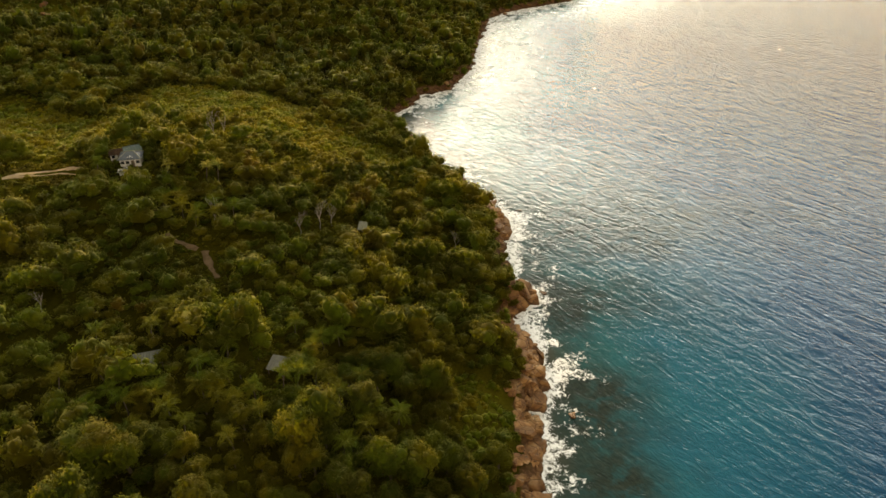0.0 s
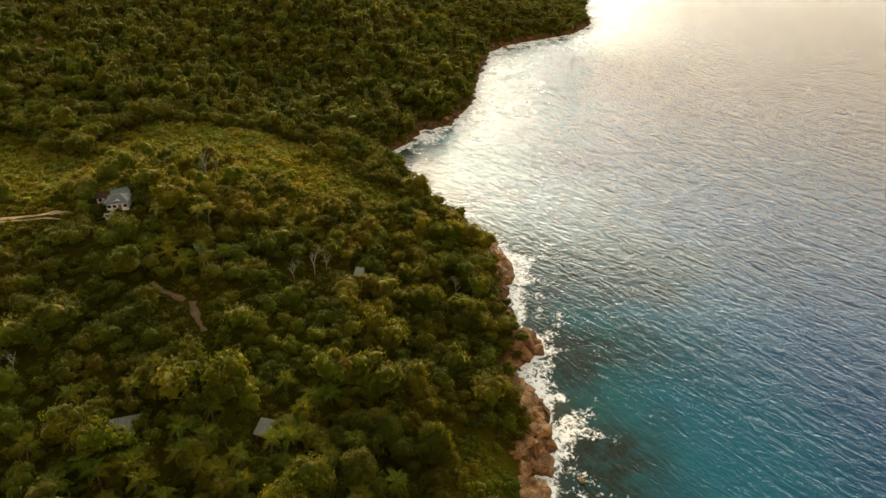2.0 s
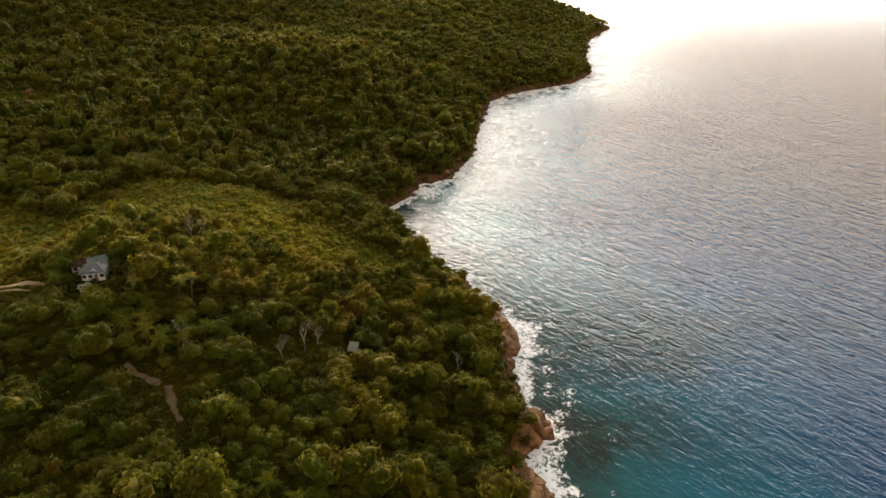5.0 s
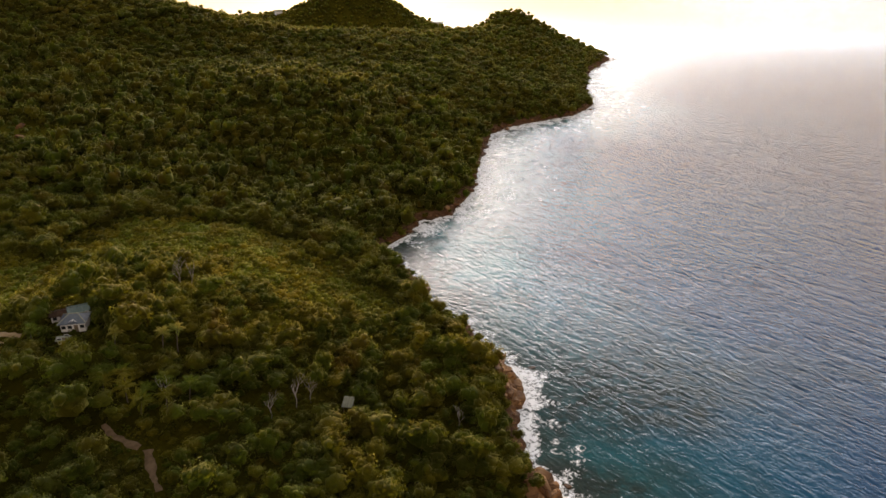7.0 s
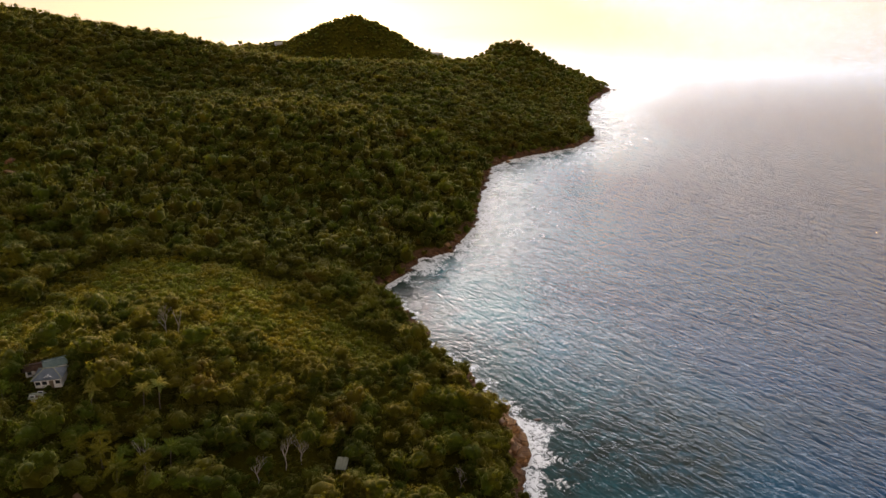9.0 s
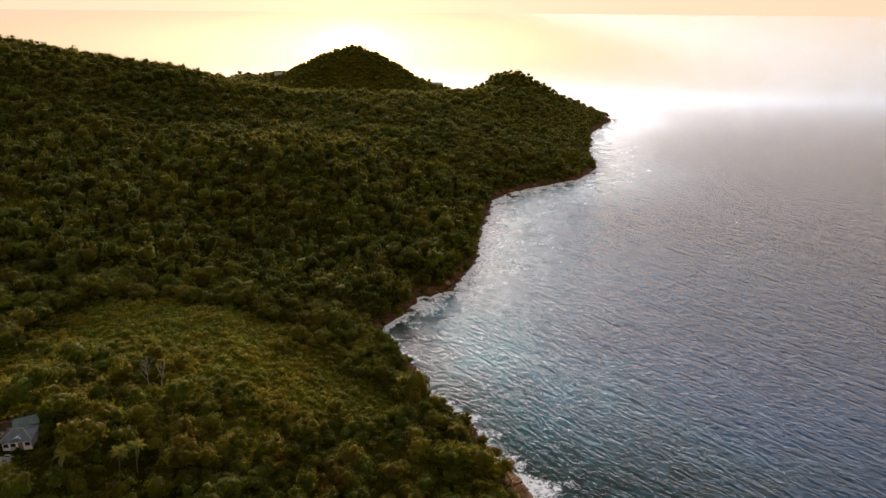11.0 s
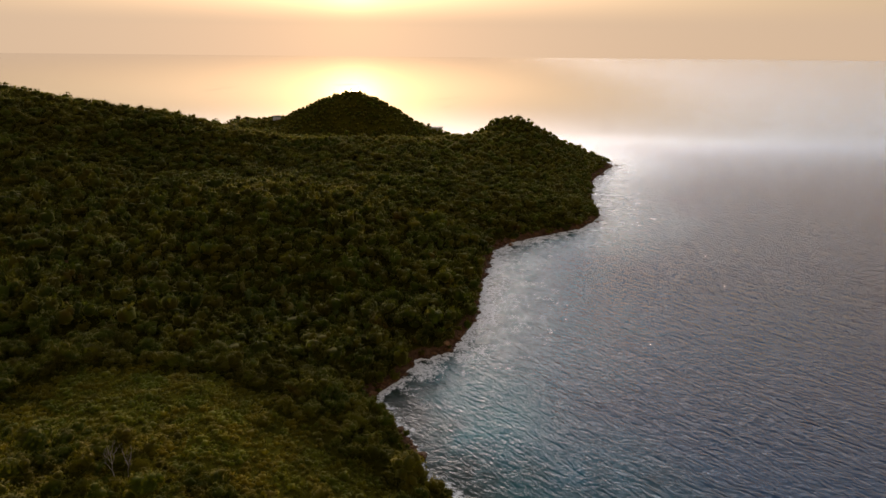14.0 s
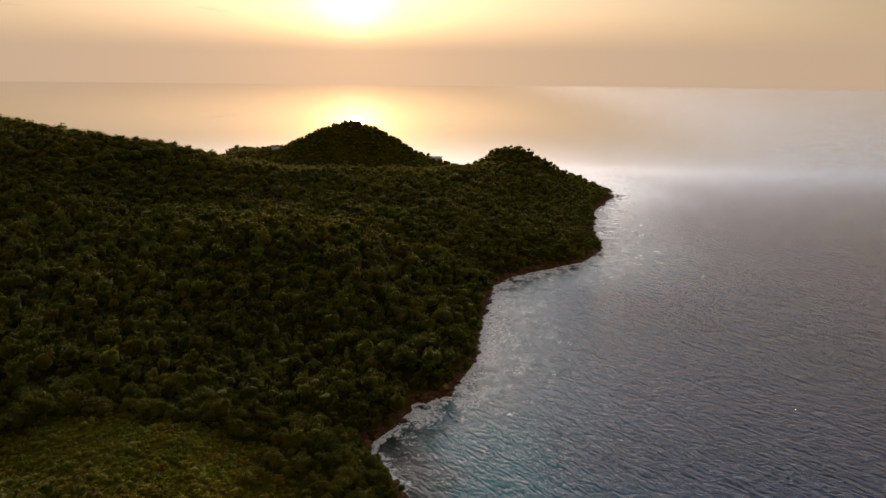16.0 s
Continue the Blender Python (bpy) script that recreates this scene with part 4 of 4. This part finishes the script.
x, y, r = woods(-420, 200, 640, 1150, 5.7, 24)
front = (x > -190) | (y < 700) | (y > 840) | (r.uniform(0, 1, len(x)) < 0.15)
x, y = x[front], y[front]
size = np.clip(r.lognormal(1.15, 0.26, len(x)), 1.8, 5.0)
size = np.where(y > 840, size * 0.8, size)
pm = placements(x, y, height(x, y) + size * r.uniform(0.0, 0.4, len(x)) * np.where(y > 840, 0.25, 1.0), size, size, size * r.uniform(0.8, 1.25, len(x)), r.uniform(0, 6.28, len(x)))
kind = r.randint(0, 6, len(x))
merged("headland_forest", [(LAST_CROWNS[i], pm[kind == i]) for i in range(6)], LEAF, "dark wooded far headland under the low sun", "forest")


# a stand of slender pale trees in the valley
PALE_SPIRES = ((-68.7, 352), (-62.5, 353), (-79.8, 336), (-74, 345), (-66, 345), (-57, 348), (-72, 357), (-85, 348), (-53, 341), (-61, 338), (-90, 356), (-78, 362), (-48, 350), (-95, 340), (-69, 331), (-40, 344))
for i, (px, py) in enumerate(PALE_SPIRES):
    t = new("slender_tree")
    t.matrix_basis = pose(px, py, z_at(px, py), 0, 0, i * 57)
    wide, tall = 1.5 + 0.13 * (i % 5), 4.6 + 0.5 * (i % 4)
    part("trunk", trunk_meshes[i % 5], BARK, t).scale = (wide, wide, tall * 0.9)
    c = part("crown", pale_crowns[i % 3], PALE_LEAF, t)
    c.location, c.scale = (0, 0, tall * 0.45), (wide, wide, tall)
    tagged(t, "slender pale green tree rising above the valley forest", "tree", "slender trees in the valley")


# lone trees that stand above the ridges and the headlands
RIDGE_TREES = ((-98, 649, 8.0, 3.0), (-86, 668, 9.0, 3.2), (-91, 655, 6.5, 2.4), (-24, 690, 7.0, 2.8), (-257, 923, 11.0, 4.6), (-248, 930, 8.0, 3.8), (-225, 924, 7.5, 3.2), (-236, 940, 7.0, 3.0), (92, 822, 6.5, 2.4), (108, 810, 7.0, 3.0), (122, 812, 6.0, 2.6),
               (-217, 603, 7.0, 2.8), (-196, 606, 6.0, 2.4), (-232, 596, 6.5, 2.6), (-20, 932, 9.0, 3.4), (-6, 940, 6.5, 2.8), (150, 790, 5.0, 2.4), (-262, 575, 6.0, 2.6), (-240, 590, 5.5, 2.2), (-178, 612, 6.0, 2.4))
ridge_crowns = [mesh_from("crown", v, f, LEAF, True, n) for v, f, n in MID_CROWNS[3:7]]
for i, (px, py, tall, wide) in enumerate(RIDGE_TREES):
    t = new("ridge_tree")
    t.matrix_basis = pose(px, py, z_at(px, py), 0, 0, i * 71)
    part("trunk", trunk_meshes[i % 5], BARK, t).scale = (wide, wide, tall * 0.7)
    c = part("crown", ridge_crowns[i % 4], LEAF, t)
    c.location, c.scale = (0, 0, tall * 0.55), (wide, wide * 0.9, tall * 0.5)
    tagged(t, "lone dark tree standing above the ridge forest", "tree", "trees on the ridges")


# the slopes beside and behind the camera's way are wooded as well
bx, by, r = woods(-420, 30, -60, 62, 6.5, 31)
ax, ay, r = woods(-420, 30, -60, 640, 11.0, 32, wide=True)
x, y = np.concatenate([bx, ax]), np.concatenate([by, ay])
size = np.clip(r.lognormal(1.2, 0.3, len(x)), 1.8, 5.0) * np.where(np.arange(len(x)) < len(bx), 1.0, 1.5)
pm = placements(x, y, height(x, y) + size * r.uniform(0.1, 0.6, len(x)), size, size, size * r.uniform(0.8, 1.2, len(x)), r.uniform(0, 6.28, len(x)))
kind = r.randint(0, 6, len(x))
merged("hillside_forest", [(LAST_CROWNS[i], pm[kind == i]) for i in range(6)], LEAF, "dense green forest on the slopes around", "forest")


# ---- buildings ----
def roof_sheet(w, d, rise, thick=0.08, ribs=0):
    """A pitched sheet roof plane with a folded profile, its low edge at y = 0."""
    bm = bmesh.new()
    n = max(4, ribs * 4)
    rows = []
    for yy in (0.0, d):
        for low in (0, 1):
            rows.append([bm.verts.new((-w / 2 + w * k / n, yy, (0.06 if k % 4 in (1, 2) else 0.0) - low * thick)) for k in range(n + 1)])
    for k in range(n):
        bm.faces.new((rows[0][k], rows[0][k + 1], rows[2][k + 1], rows[2][k]))
        bm.faces.new((rows[1][k], rows[3][k], rows[3][k + 1], rows[1][k + 1]))
        bm.faces.new((rows[0][k + 1], rows[0][k], rows[1][k], rows[1][k + 1]))
        bm.faces.new((rows[2][k], rows[2][k + 1], rows[3][k + 1], rows[3][k]))
    for k in (0, n):
        bm.faces.new((rows[0][k], rows[2][k], rows[3][k], rows[1][k]))
    bmesh.ops.recalc_face_normals(bm, faces=bm.faces)
    bmesh.ops.transform(bm, matrix=pose(0, 0, 0, math.degrees(math.atan2(rise, d)), 0, 0), verts=bm.verts)
    return bm


def prism(w, d, h, rise):
    """A gabled block, ridge along x, standing on z = 0."""
    bm = bmesh.new()
    prof = ((-d / 2, 0), (d / 2, 0), (d / 2, h), (0, h + rise), (-d / 2, h))
    ends = [[bm.verts.new((sx * w / 2, a, b)) for a, b in prof] for sx in (-1, 1)]
    bm.faces.new(ends[0][::-1])
    bm.faces.new(ends[1])
    for i in range(5):
        bm.faces.new((ends[0][i], ends[0][(i + 1) % 5], ends[1][(i + 1) % 5], ends[1][i]))
    bmesh.ops.recalc_face_normals(bm, faces=bm.faces)
    return bm


def opening(parent, x, y, z, w, h, name, label):
    bm = bmesh.new()
    for sx in (-1, 1):
        box(bm, (x + sx * w / 2, y, z), (0.1, 0.12, h + 0.1))
    for sz in (-1, 1):
        box(bm, (x, y, z + sz * h / 2), (w - 0.1, 0.12, 0.1))
    w_ob = part(name, bm, PLASTER, parent, label)
    bm = bmesh.new()
    box(bm, (x, y, z), (w - 0.1, 0.04, h - 0.1))
    part("pane", bm, DARK_GLASS, w_ob)
    return w_ob


def house(x, y, z, turn, w, d, h, rise, roof_material, roof_label, label):
    top = new("house")
    top.matrix_basis = pose(x, y, z, 0, 0, turn)
    part("wall", prism(w, d, h, rise * 0.92), PLASTER, top, "white plastered walls")
    run = d / 2 + 0.5
    for flip in (0, 180):
        bm = roof_sheet(w + 0.8, run, rise * run / (d / 2), 0.09, int(w / 0.6))
        bmesh.ops.transform(bm, matrix=pose(0, 0, 0, 0, 0, flip) @ pose(0, -run, h - rise * 0.5 / (d / 2) + 0.16), verts=bm.verts)
        part("roof", bm, roof_material, top, roof_label)
    bm = bmesh.new()
    box(bm, (0, 0, h + rise + 0.22), (w + 0.8, 0.35, 0.08), bevel=0.02)
    part("ridge_cap", bm, roof_material, top)
    n = max(2, int(w / 2.2))
    for k in range(n):
        px = -w / 2 + (k + 0.5) * w / n
        if k == n // 2:
            bm = bmesh.new()
            box(bm, (px, -d / 2 - 0.03, 1.0), (0.9, 0.1, 2.0), bevel=0.01)
            part("door", bm, TIMBER, top, "weathered timber door")
        else:
            opening(top, px, -d / 2 - 0.03, 1.5, 1.0, 1.0, "window", "dark window in a white frame")
    opening(top, w / 2 * 0.45, d / 2 + 0.03, 1.5, 1.0, 1.0, "window", "dark window in a white frame")
    return tagged(top, label, "house", "houses on the hill")


def hip_house(x, y, z, turn, w, d, h, rise, label):
    """A square house under a hipped sheet roof with a small gable over the door."""
    top = new("house")
    top.matrix_basis = pose(x, y, z, 0, 0, turn)
    bm = bmesh.new()
    box(bm, (0, 0, h / 2), (w, d, h))
    part("wall", bm, PLASTER, top, "white plastered walls")
    a, b, r, e = w / 2 + 0.5, d / 2 + 0.5, (w - d) / 2 + 0.4, h - 0.25
    ridge = [(-r, 0, e + rise), (r, 0, e + rise)]
    eave = [(-a, -b, e), (a, -b, e), (a, b, e), (-a, b, e)]
    for corners in ([eave[0], eave[1], ridge[1], ridge[0]], [eave[2], eave[3], ridge[0], ridge[1]], [eave[1], eave[2], ridge[1]], [eave[3], eave[0], ridge[0]]):
        bm = bmesh.new()
        low = [bm.verts.new(c) for c in corners]
        bm.faces.new(low)
        up = bmesh.ops.extrude_face_region(bm, geom=list(bm.faces))
        bmesh.ops.translate(bm, vec=(0, 0, 0.12), verts=[g for g in up["geom"] if isinstance(g, bmesh.types.BMVert)])
        part("roof", bm, GREY_SHEET, top, "blue-grey metal sheet roof")
    for c, q in zip(eave, (ridge[0], ridge[1], ridge[1], ridge[0])):
        part("hip_cap", mesh_from("hip_cap", *tube([Vector(c) + Vector((0, 0, 0.14)), Vector(q) + Vector((0, 0, 0.14))], [0.13, 0.13], 6), PALE_SHEET), PALE_SHEET, top)
    part("ridge_cap", mesh_from("ridge_cap", *tube([Vector(ridge[0]) + Vector((0, 0, 0.15)), Vector(ridge[1]) + Vector((0, 0, 0.15))], [0.14, 0.14], 6), PALE_SHEET), PALE_SHEET, top)
    bm = prism(1.3, 2.2, 0.45, 0.5)
    bmesh.ops.transform(bm, matrix=pose(0.2, -b + 1.2, e - 0.1, 0, 0, 90), verts=bm.verts)
    gable = part("gable", bm, PLASTER, top, "small white gable over the door")
    for flip in (0, 180):
        bm = roof_sheet(2.3, 0.85, 0.65, 0.08, 4)
        bmesh.ops.transform(bm, matrix=pose(0.2, -b + 1.25, e + 0.26, 0, 0, 90 + flip) @ pose(0, -0.85, 0), verts=bm.verts)
        part("gable_roof", bm, GREY_SHEET, gable)
    for k in range(4):
        px = -w / 2 + (k + 0.5) * w / 4
        if k == 2:
            bm = bmesh.new()
            box(bm, (px, -d / 2 - 0.03, 1.0), (0.9, 0.1, 2.0), bevel=0.01)
            part("door", bm, TIMBER, top, "weathered timber door")
        else:
            opening(top, px, -d / 2 - 0.03, 1.5, 1.1, 1.0, "window", "dark window in a white frame")
    return tagged(top, label, "house", "houses on the hill")


hz = z_at(-93, 178)
hip_house(-92.0, 179.8, hz - 0.3, 12, 5.6, 4.5, 2.7, 1.5, "white house with a hipped blue-grey metal roof among trees")
house(-93.6, 184.9, hz - 0.5, 30, 4.4, 3.0, 2.6, 0.8, TEAL_SHEET, "pale teal metal sheet roof", "white outbuilding with a pale teal roof behind the house")
house(-98.0, 183.6, hz - 0.7, 20, 3.4, 3.0, 2.3, 0.7, RUST, "rusty brown sheet roof", "small annexe with a rusty brown sheet roof")
house(-91.9, 173.4, z_at(-91.9, 173.4) - 0.2, 6, 2.2, 1.5, 1.4, 0.3, PALE_SHEET, "pale sheet roof", "low white garden shed below the house")


def shelter(x, y, z, turn, w, d, h, tilt, material, roof_label, label):
    """An open hut: four posts, back wall and a single tilted sheet roof."""
    top = new("hut")
    top.matrix_basis = pose(x, y, z, 0, 0, turn)
    for sx in (-1, 1):
        for sy in (-1, 1):
            bm = bmesh.new()
            box(bm, (sx * (w / 2 - 0.15), sy * (d / 2 - 0.15), h / 2 - 0.4 + sy * tilt * 0.22), (0.16, 0.16, h + 0.8 + sy * tilt * 0.44), bevel=0.02)
            part("post", bm, TIMBER, top)
    bm = bmesh.new()
    box(bm, (0, d / 2 - 0.3, h / 2), (w - 0.5, 0.1, h + tilt * 0.3), bevel=0.01)
    part("back_wall", bm, TIMBER, top, "weathered board wall")
    bm = roof_sheet(w + 0.5, d + 0.5, tilt * (d + 0.5) / d, 0.07, max(4, int(w / 0.5)))
    bmesh.ops.transform(bm, matrix=pose(0, -d / 2 - 0.25, h - tilt * 0.5), verts=bm.verts)
    part("roof", bm, material, top, roof_label)
    return tagged(top, label, "hut", "huts in the forest")


shelter(-35.4, 107.5, z_at(-35.4, 107.5) + 0.3, -14, 3.4, 3.4, 2.6, 0.9, HUT_SHEET, "pale grey sheet roof", "small hut with a pale grey sheet roof among palms")
shelter(-60.3, 102.6, z_at(-60.3, 102.6) - 0.2, 18, 5.6, 3.0, 2.3, 0.7, HUT_SHEET, "pale weathered sheet roof", "low shed with a weathered sheet roof half hidden by trees")
shelter(-24.0, 171.5, z_at(-24, 171.5) + 0.3, -8, 2.2, 2.6, 2.6, 1.1, PALE_SHEET, "pale green sheet roof", "tiny hut with a tilted pale green roof")
shelter(-86.0, 341.5, z_at(-86, 341.5) + 1.0, 0, 1.8, 1.6, 2.6, 0.8, TEAL_SHEET, "pale roof", "tiny pale roofed hut in the valley forest")

# a pale flat-roofed building on the neck of the far headland
top = new("beach_house")
top.matrix_basis = pose(-12, 955, z_at(-12, 955) + 0.5, 0, 0, -10)
bm = bmesh.new()
box(bm, (0, 0, 3.0), (17, 9, 6.0))
part("wall", bm, PLASTER, top, "pale plastered walls")
bm = bmesh.new()
box(bm, (0, 0, 6.4), (20, 12, 0.7), bevel=0.1)
part("roof", bm, PLASTER, top, "flat white roof")
for k in range(4):
    opening(top, -6 + k * 4, -4.55, 3.2, 2.2, 2.2, "window", "dark window in a white frame")
tagged(top, "pale flat-roofed house on the far headland", "house")
house(-210, 927, z_at(-210, 927) + 1.5, 20, 9.0, 6.0, 4.2, 1.4, PALE_SHEET, "pale sheet roof", "pale house among trees on the far point")


# ---- tracks ----
def ribbon(name, points, width, label, material=DIRT):
    """A trodden strip laid on the slope."""
    pts = [Vector(p) for p in points]
    fine = []
    for a, b in zip(pts, pts[1:]):
        n = max(2, int((b - a).length / 0.6))
        fine += [a.lerp(b, i / n) for i in range(n)]
    fine.append(pts[-1])
    verts, faces, cols = [], [], 5
    for i, p in enumerate(fine):
        d = (fine[min(i + 1, len(fine) - 1)] - fine[max(i - 1, 0)]).normalized()
        w = width * (0.85 + 0.55 * noise.noise((p.x * 0.5, p.y * 0.5, 3)))
        for k in range(cols):
            q = p + Vector((d.y, -d.x)) * w * (k / (cols - 1) - 0.5)
            verts.append((q.x, q.y, z_at(q.x, q.y) + 0.12 - 0.08 * abs(k - 2)))
    for i in range(len(fine) - 1):
        for k in range(cols - 1):
            a = i * cols + k
            faces.append((a, a + 1, a + cols + 1, a + cols))
    return tagged(new(name, mesh_from(name, verts, faces, material, True)), label, "path", kind="structure")


ribbon("path", PATH_WAY, 2.5, "bare brown earth path through the forest")
ribbon("path_lower", LOWER_WAY, 2.3, "bare brown earth path through the forest")
ribbon("road", ROAD_WAY, 2.6, "pale dirt road leading to the house", ROAD_DIRT)
ribbon("road_branch", BRANCH_WAY, 1.3, "narrow pale dirt track beside the road", ROAD_DIRT)


# ---- palms ----
def frond_mesh(seed, material=FROND):
    r = np.random.RandomState(seed)
    verts, faces = [], []
    n = 9
    spine = []
    for i in range(n + 1):
        u = i / n
        spine.append(Vector((u * 0.93, 0.04 * math.sin(u * 3 + seed), 0.34 * math.sin(u * 2.0) - 0.42 * u * u)))
    v, q = tube(spine[::3], [0.02, 0.015, 0.010, 0.004], 4)
    verts, faces = list(v), list(q)
    for i in range(1, n + 1):
        u = i / n
        ln = 0.22 * math.sin(math.pi * min(u * 0.86 + 0.12, 1)) + 0.05
        d = (spine[i] - spine[i - 1]).normalized()
        for side in (-1, 1):
            out = Vector((0.45, side, 0)).normalized()
            tip = spine[i] + out * ln + Vector((0, 0, -0.32 * ln + r.uniform(-0.04, 0.04)))
            mid = spine[i] + out * ln * 0.5 + Vector((0, 0, 0.03))
            b = len(verts)
            verts += [spine[i - 1] * 0.5 + spine[i] * 0.5, mid + d * 0.065, tip, mid - d * 0.065]
            faces.append((b, b + 1, b + 2, b + 3))
    return mesh_from("frond", verts, faces, material)


FRONDS = [frond_mesh(700 + i) for i in range(4)]
PALE_FRONDS = [frond_mesh(710 + i, PALE_FROND) for i in range(4)]


def palm(x, y, tall, reach, label="coconut palm with arching green fronds above the forest", fronds=FRONDS):
    r = np.random.RandomState(int(abs(x * 13 + y * 7)))
    top = new("palm_tree")
    top.matrix_basis = pose(x, y, z_at(x, y), 0, 0, r.uniform(0, 360))
    lean = r.uniform(0.3, 1.2)
    pts = [(lean * (u ** 1.6), 0, u * tall - 0.3 * (u == 0)) for u in (0, 0.25, 0.5, 0.75, 1)]
    part("trunk", mesh_from("trunk", *tube(pts, [0.22, 0.16, 0.14, 0.13, 0.15], 8), BARK, True), BARK, top, "slender grey palm trunk")
    n = r.randint(13, 17)
    for k in range(n):
        f = part("frond", fronds[k % 4], FROND, top)
        ring = k % 3
        f.matrix_basis = pose(lean, 0, tall, 0, (8, -22, -48)[ring] + r.uniform(-8, 8), 360 * k / n * 1.0 + r.uniform(-9, 9)) @ Matrix.Scale(reach * r.uniform(0.85, 1.1), 4)
    return tagged(top, label, "palm", "palms on the slope")


for i, (px, py) in enumerate(PALMS):
    palm(px, py, 3.4 + (i * 37 % 10) * 0.16, 2.5 + (i * 53 % 10) * 0.10)
for px, py in TALL_PALMS:
    palm(px, py, 6.2, 2.4, "tall palm with yellowish fronds catching the low sun", PALE_FRONDS)


# ---- bare trees ----
def bare_tree(x, y, tall, seed, label, lift=0.0):
    r = np.random.RandomState(seed)
    limbs = []

    def grow(base, way, length, radius, depth, pieces):
        mid = base + way * length * 0.55 + Vector(r.normal(size=3)) * length * 0.05
        tip = base + way * length
        pieces.append(tube([base, mid, tip], [radius, radius * 0.8, radius * 0.6], 5 if depth else 7))
        if depth >= 4:
            return
        if depth == 0:
            limbs.append(pieces)
        for k in range(4 if depth == 0 else 2):
            a = k * 6.28 / (4 if depth == 0 else 2) + r.uniform(-0.5, 0.5)
            side = Vector((math.cos(a), math.sin(a), 0))
            grow(tip if k else mid, (way * 0.9 + side * r.uniform(0.25, 0.6) + Vector((0, 0, 0.2))).normalized(), length * r.uniform(0.55, 0.75), radius * 0.6, depth + 1, pieces if depth else limb())

    def limb():
        limbs.append([])
        return limbs[-1]

    top = new("bare_tree")
    top.matrix_basis = pose(x, y, z_at(x, y) + lift, 0, 0, r.uniform(0, 360))
    grow(Vector((0, 0, -0.3)), Vector((r.uniform(-0.1, 0.1), r.uniform(-0.1, 0.1), 1)).normalized(), tall * 0.42, tall * 0.013, 0, [])
    part("trunk", mesh_from("trunk", *joined(limbs[0]), DEAD, True), DEAD, top)
    for pieces in limbs[1:]:
        part("limb", mesh_from("limb", *joined(pieces), DEAD, True), DEAD, top, "bare grey limb")
    return tagged(top, label, "tree", "bare trees")


bare_tree(-36, 167.5, 9.6, 1, "bare pale grey dead tree among the forest")
bare_tree(-40.5, 160.5, 8.6, 2, "bare pale grey dead tree among the forest")
bare_tree(-33, 170, 8.0, 7, "thin bare pale tree among the forest")
bare_tree(-76.3, 208, 9.4, 3, "leafless grey branching tree on the hilltop")
bare_tree(-74.0, 209.5, 8.0, 8, "leafless grey branching tree on the hilltop")
bare_tree(3.6, 173.5, 7.2, 4, "bushy leafless pinkish grey tree near the shore")
bare_tree(-86, 113, 6.4, 5, "bare pale bush-like tree on the slope")
bare_tree(-63, 158.5, 8.0, 6, "thin bare tree beside the palms")


# ---- bare granite showing through on the valley side ----
for x, y, size in ((-172.9, 359.5, 2.6), (-176.5, 361, 2.2), (-169, 358, 2.0), (-180, 358.5, 1.8), (-165.5, 360.5, 1.6), (-194, 339.5, 2.4), (-198, 341, 2.0), (-190, 338, 1.8), (-203, 352, 2.2), (-150.5, 352, 1.5)):
    ob = new("outcrop", BOULDERS[rng.randint(8)])
    ob.matrix_basis = pose(x, y, z_at(x, y) + size * 0.55, rng.uniform(-8, 8), rng.uniform(-8, 8), rng.uniform(0, 360)) @ Matrix.Diagonal((size * 1.6, size * 1.1, size * 0.9, 1))
    tagged(ob, "pale granite outcrop among low shrubs in the valley", "rock", "granite outcrops")
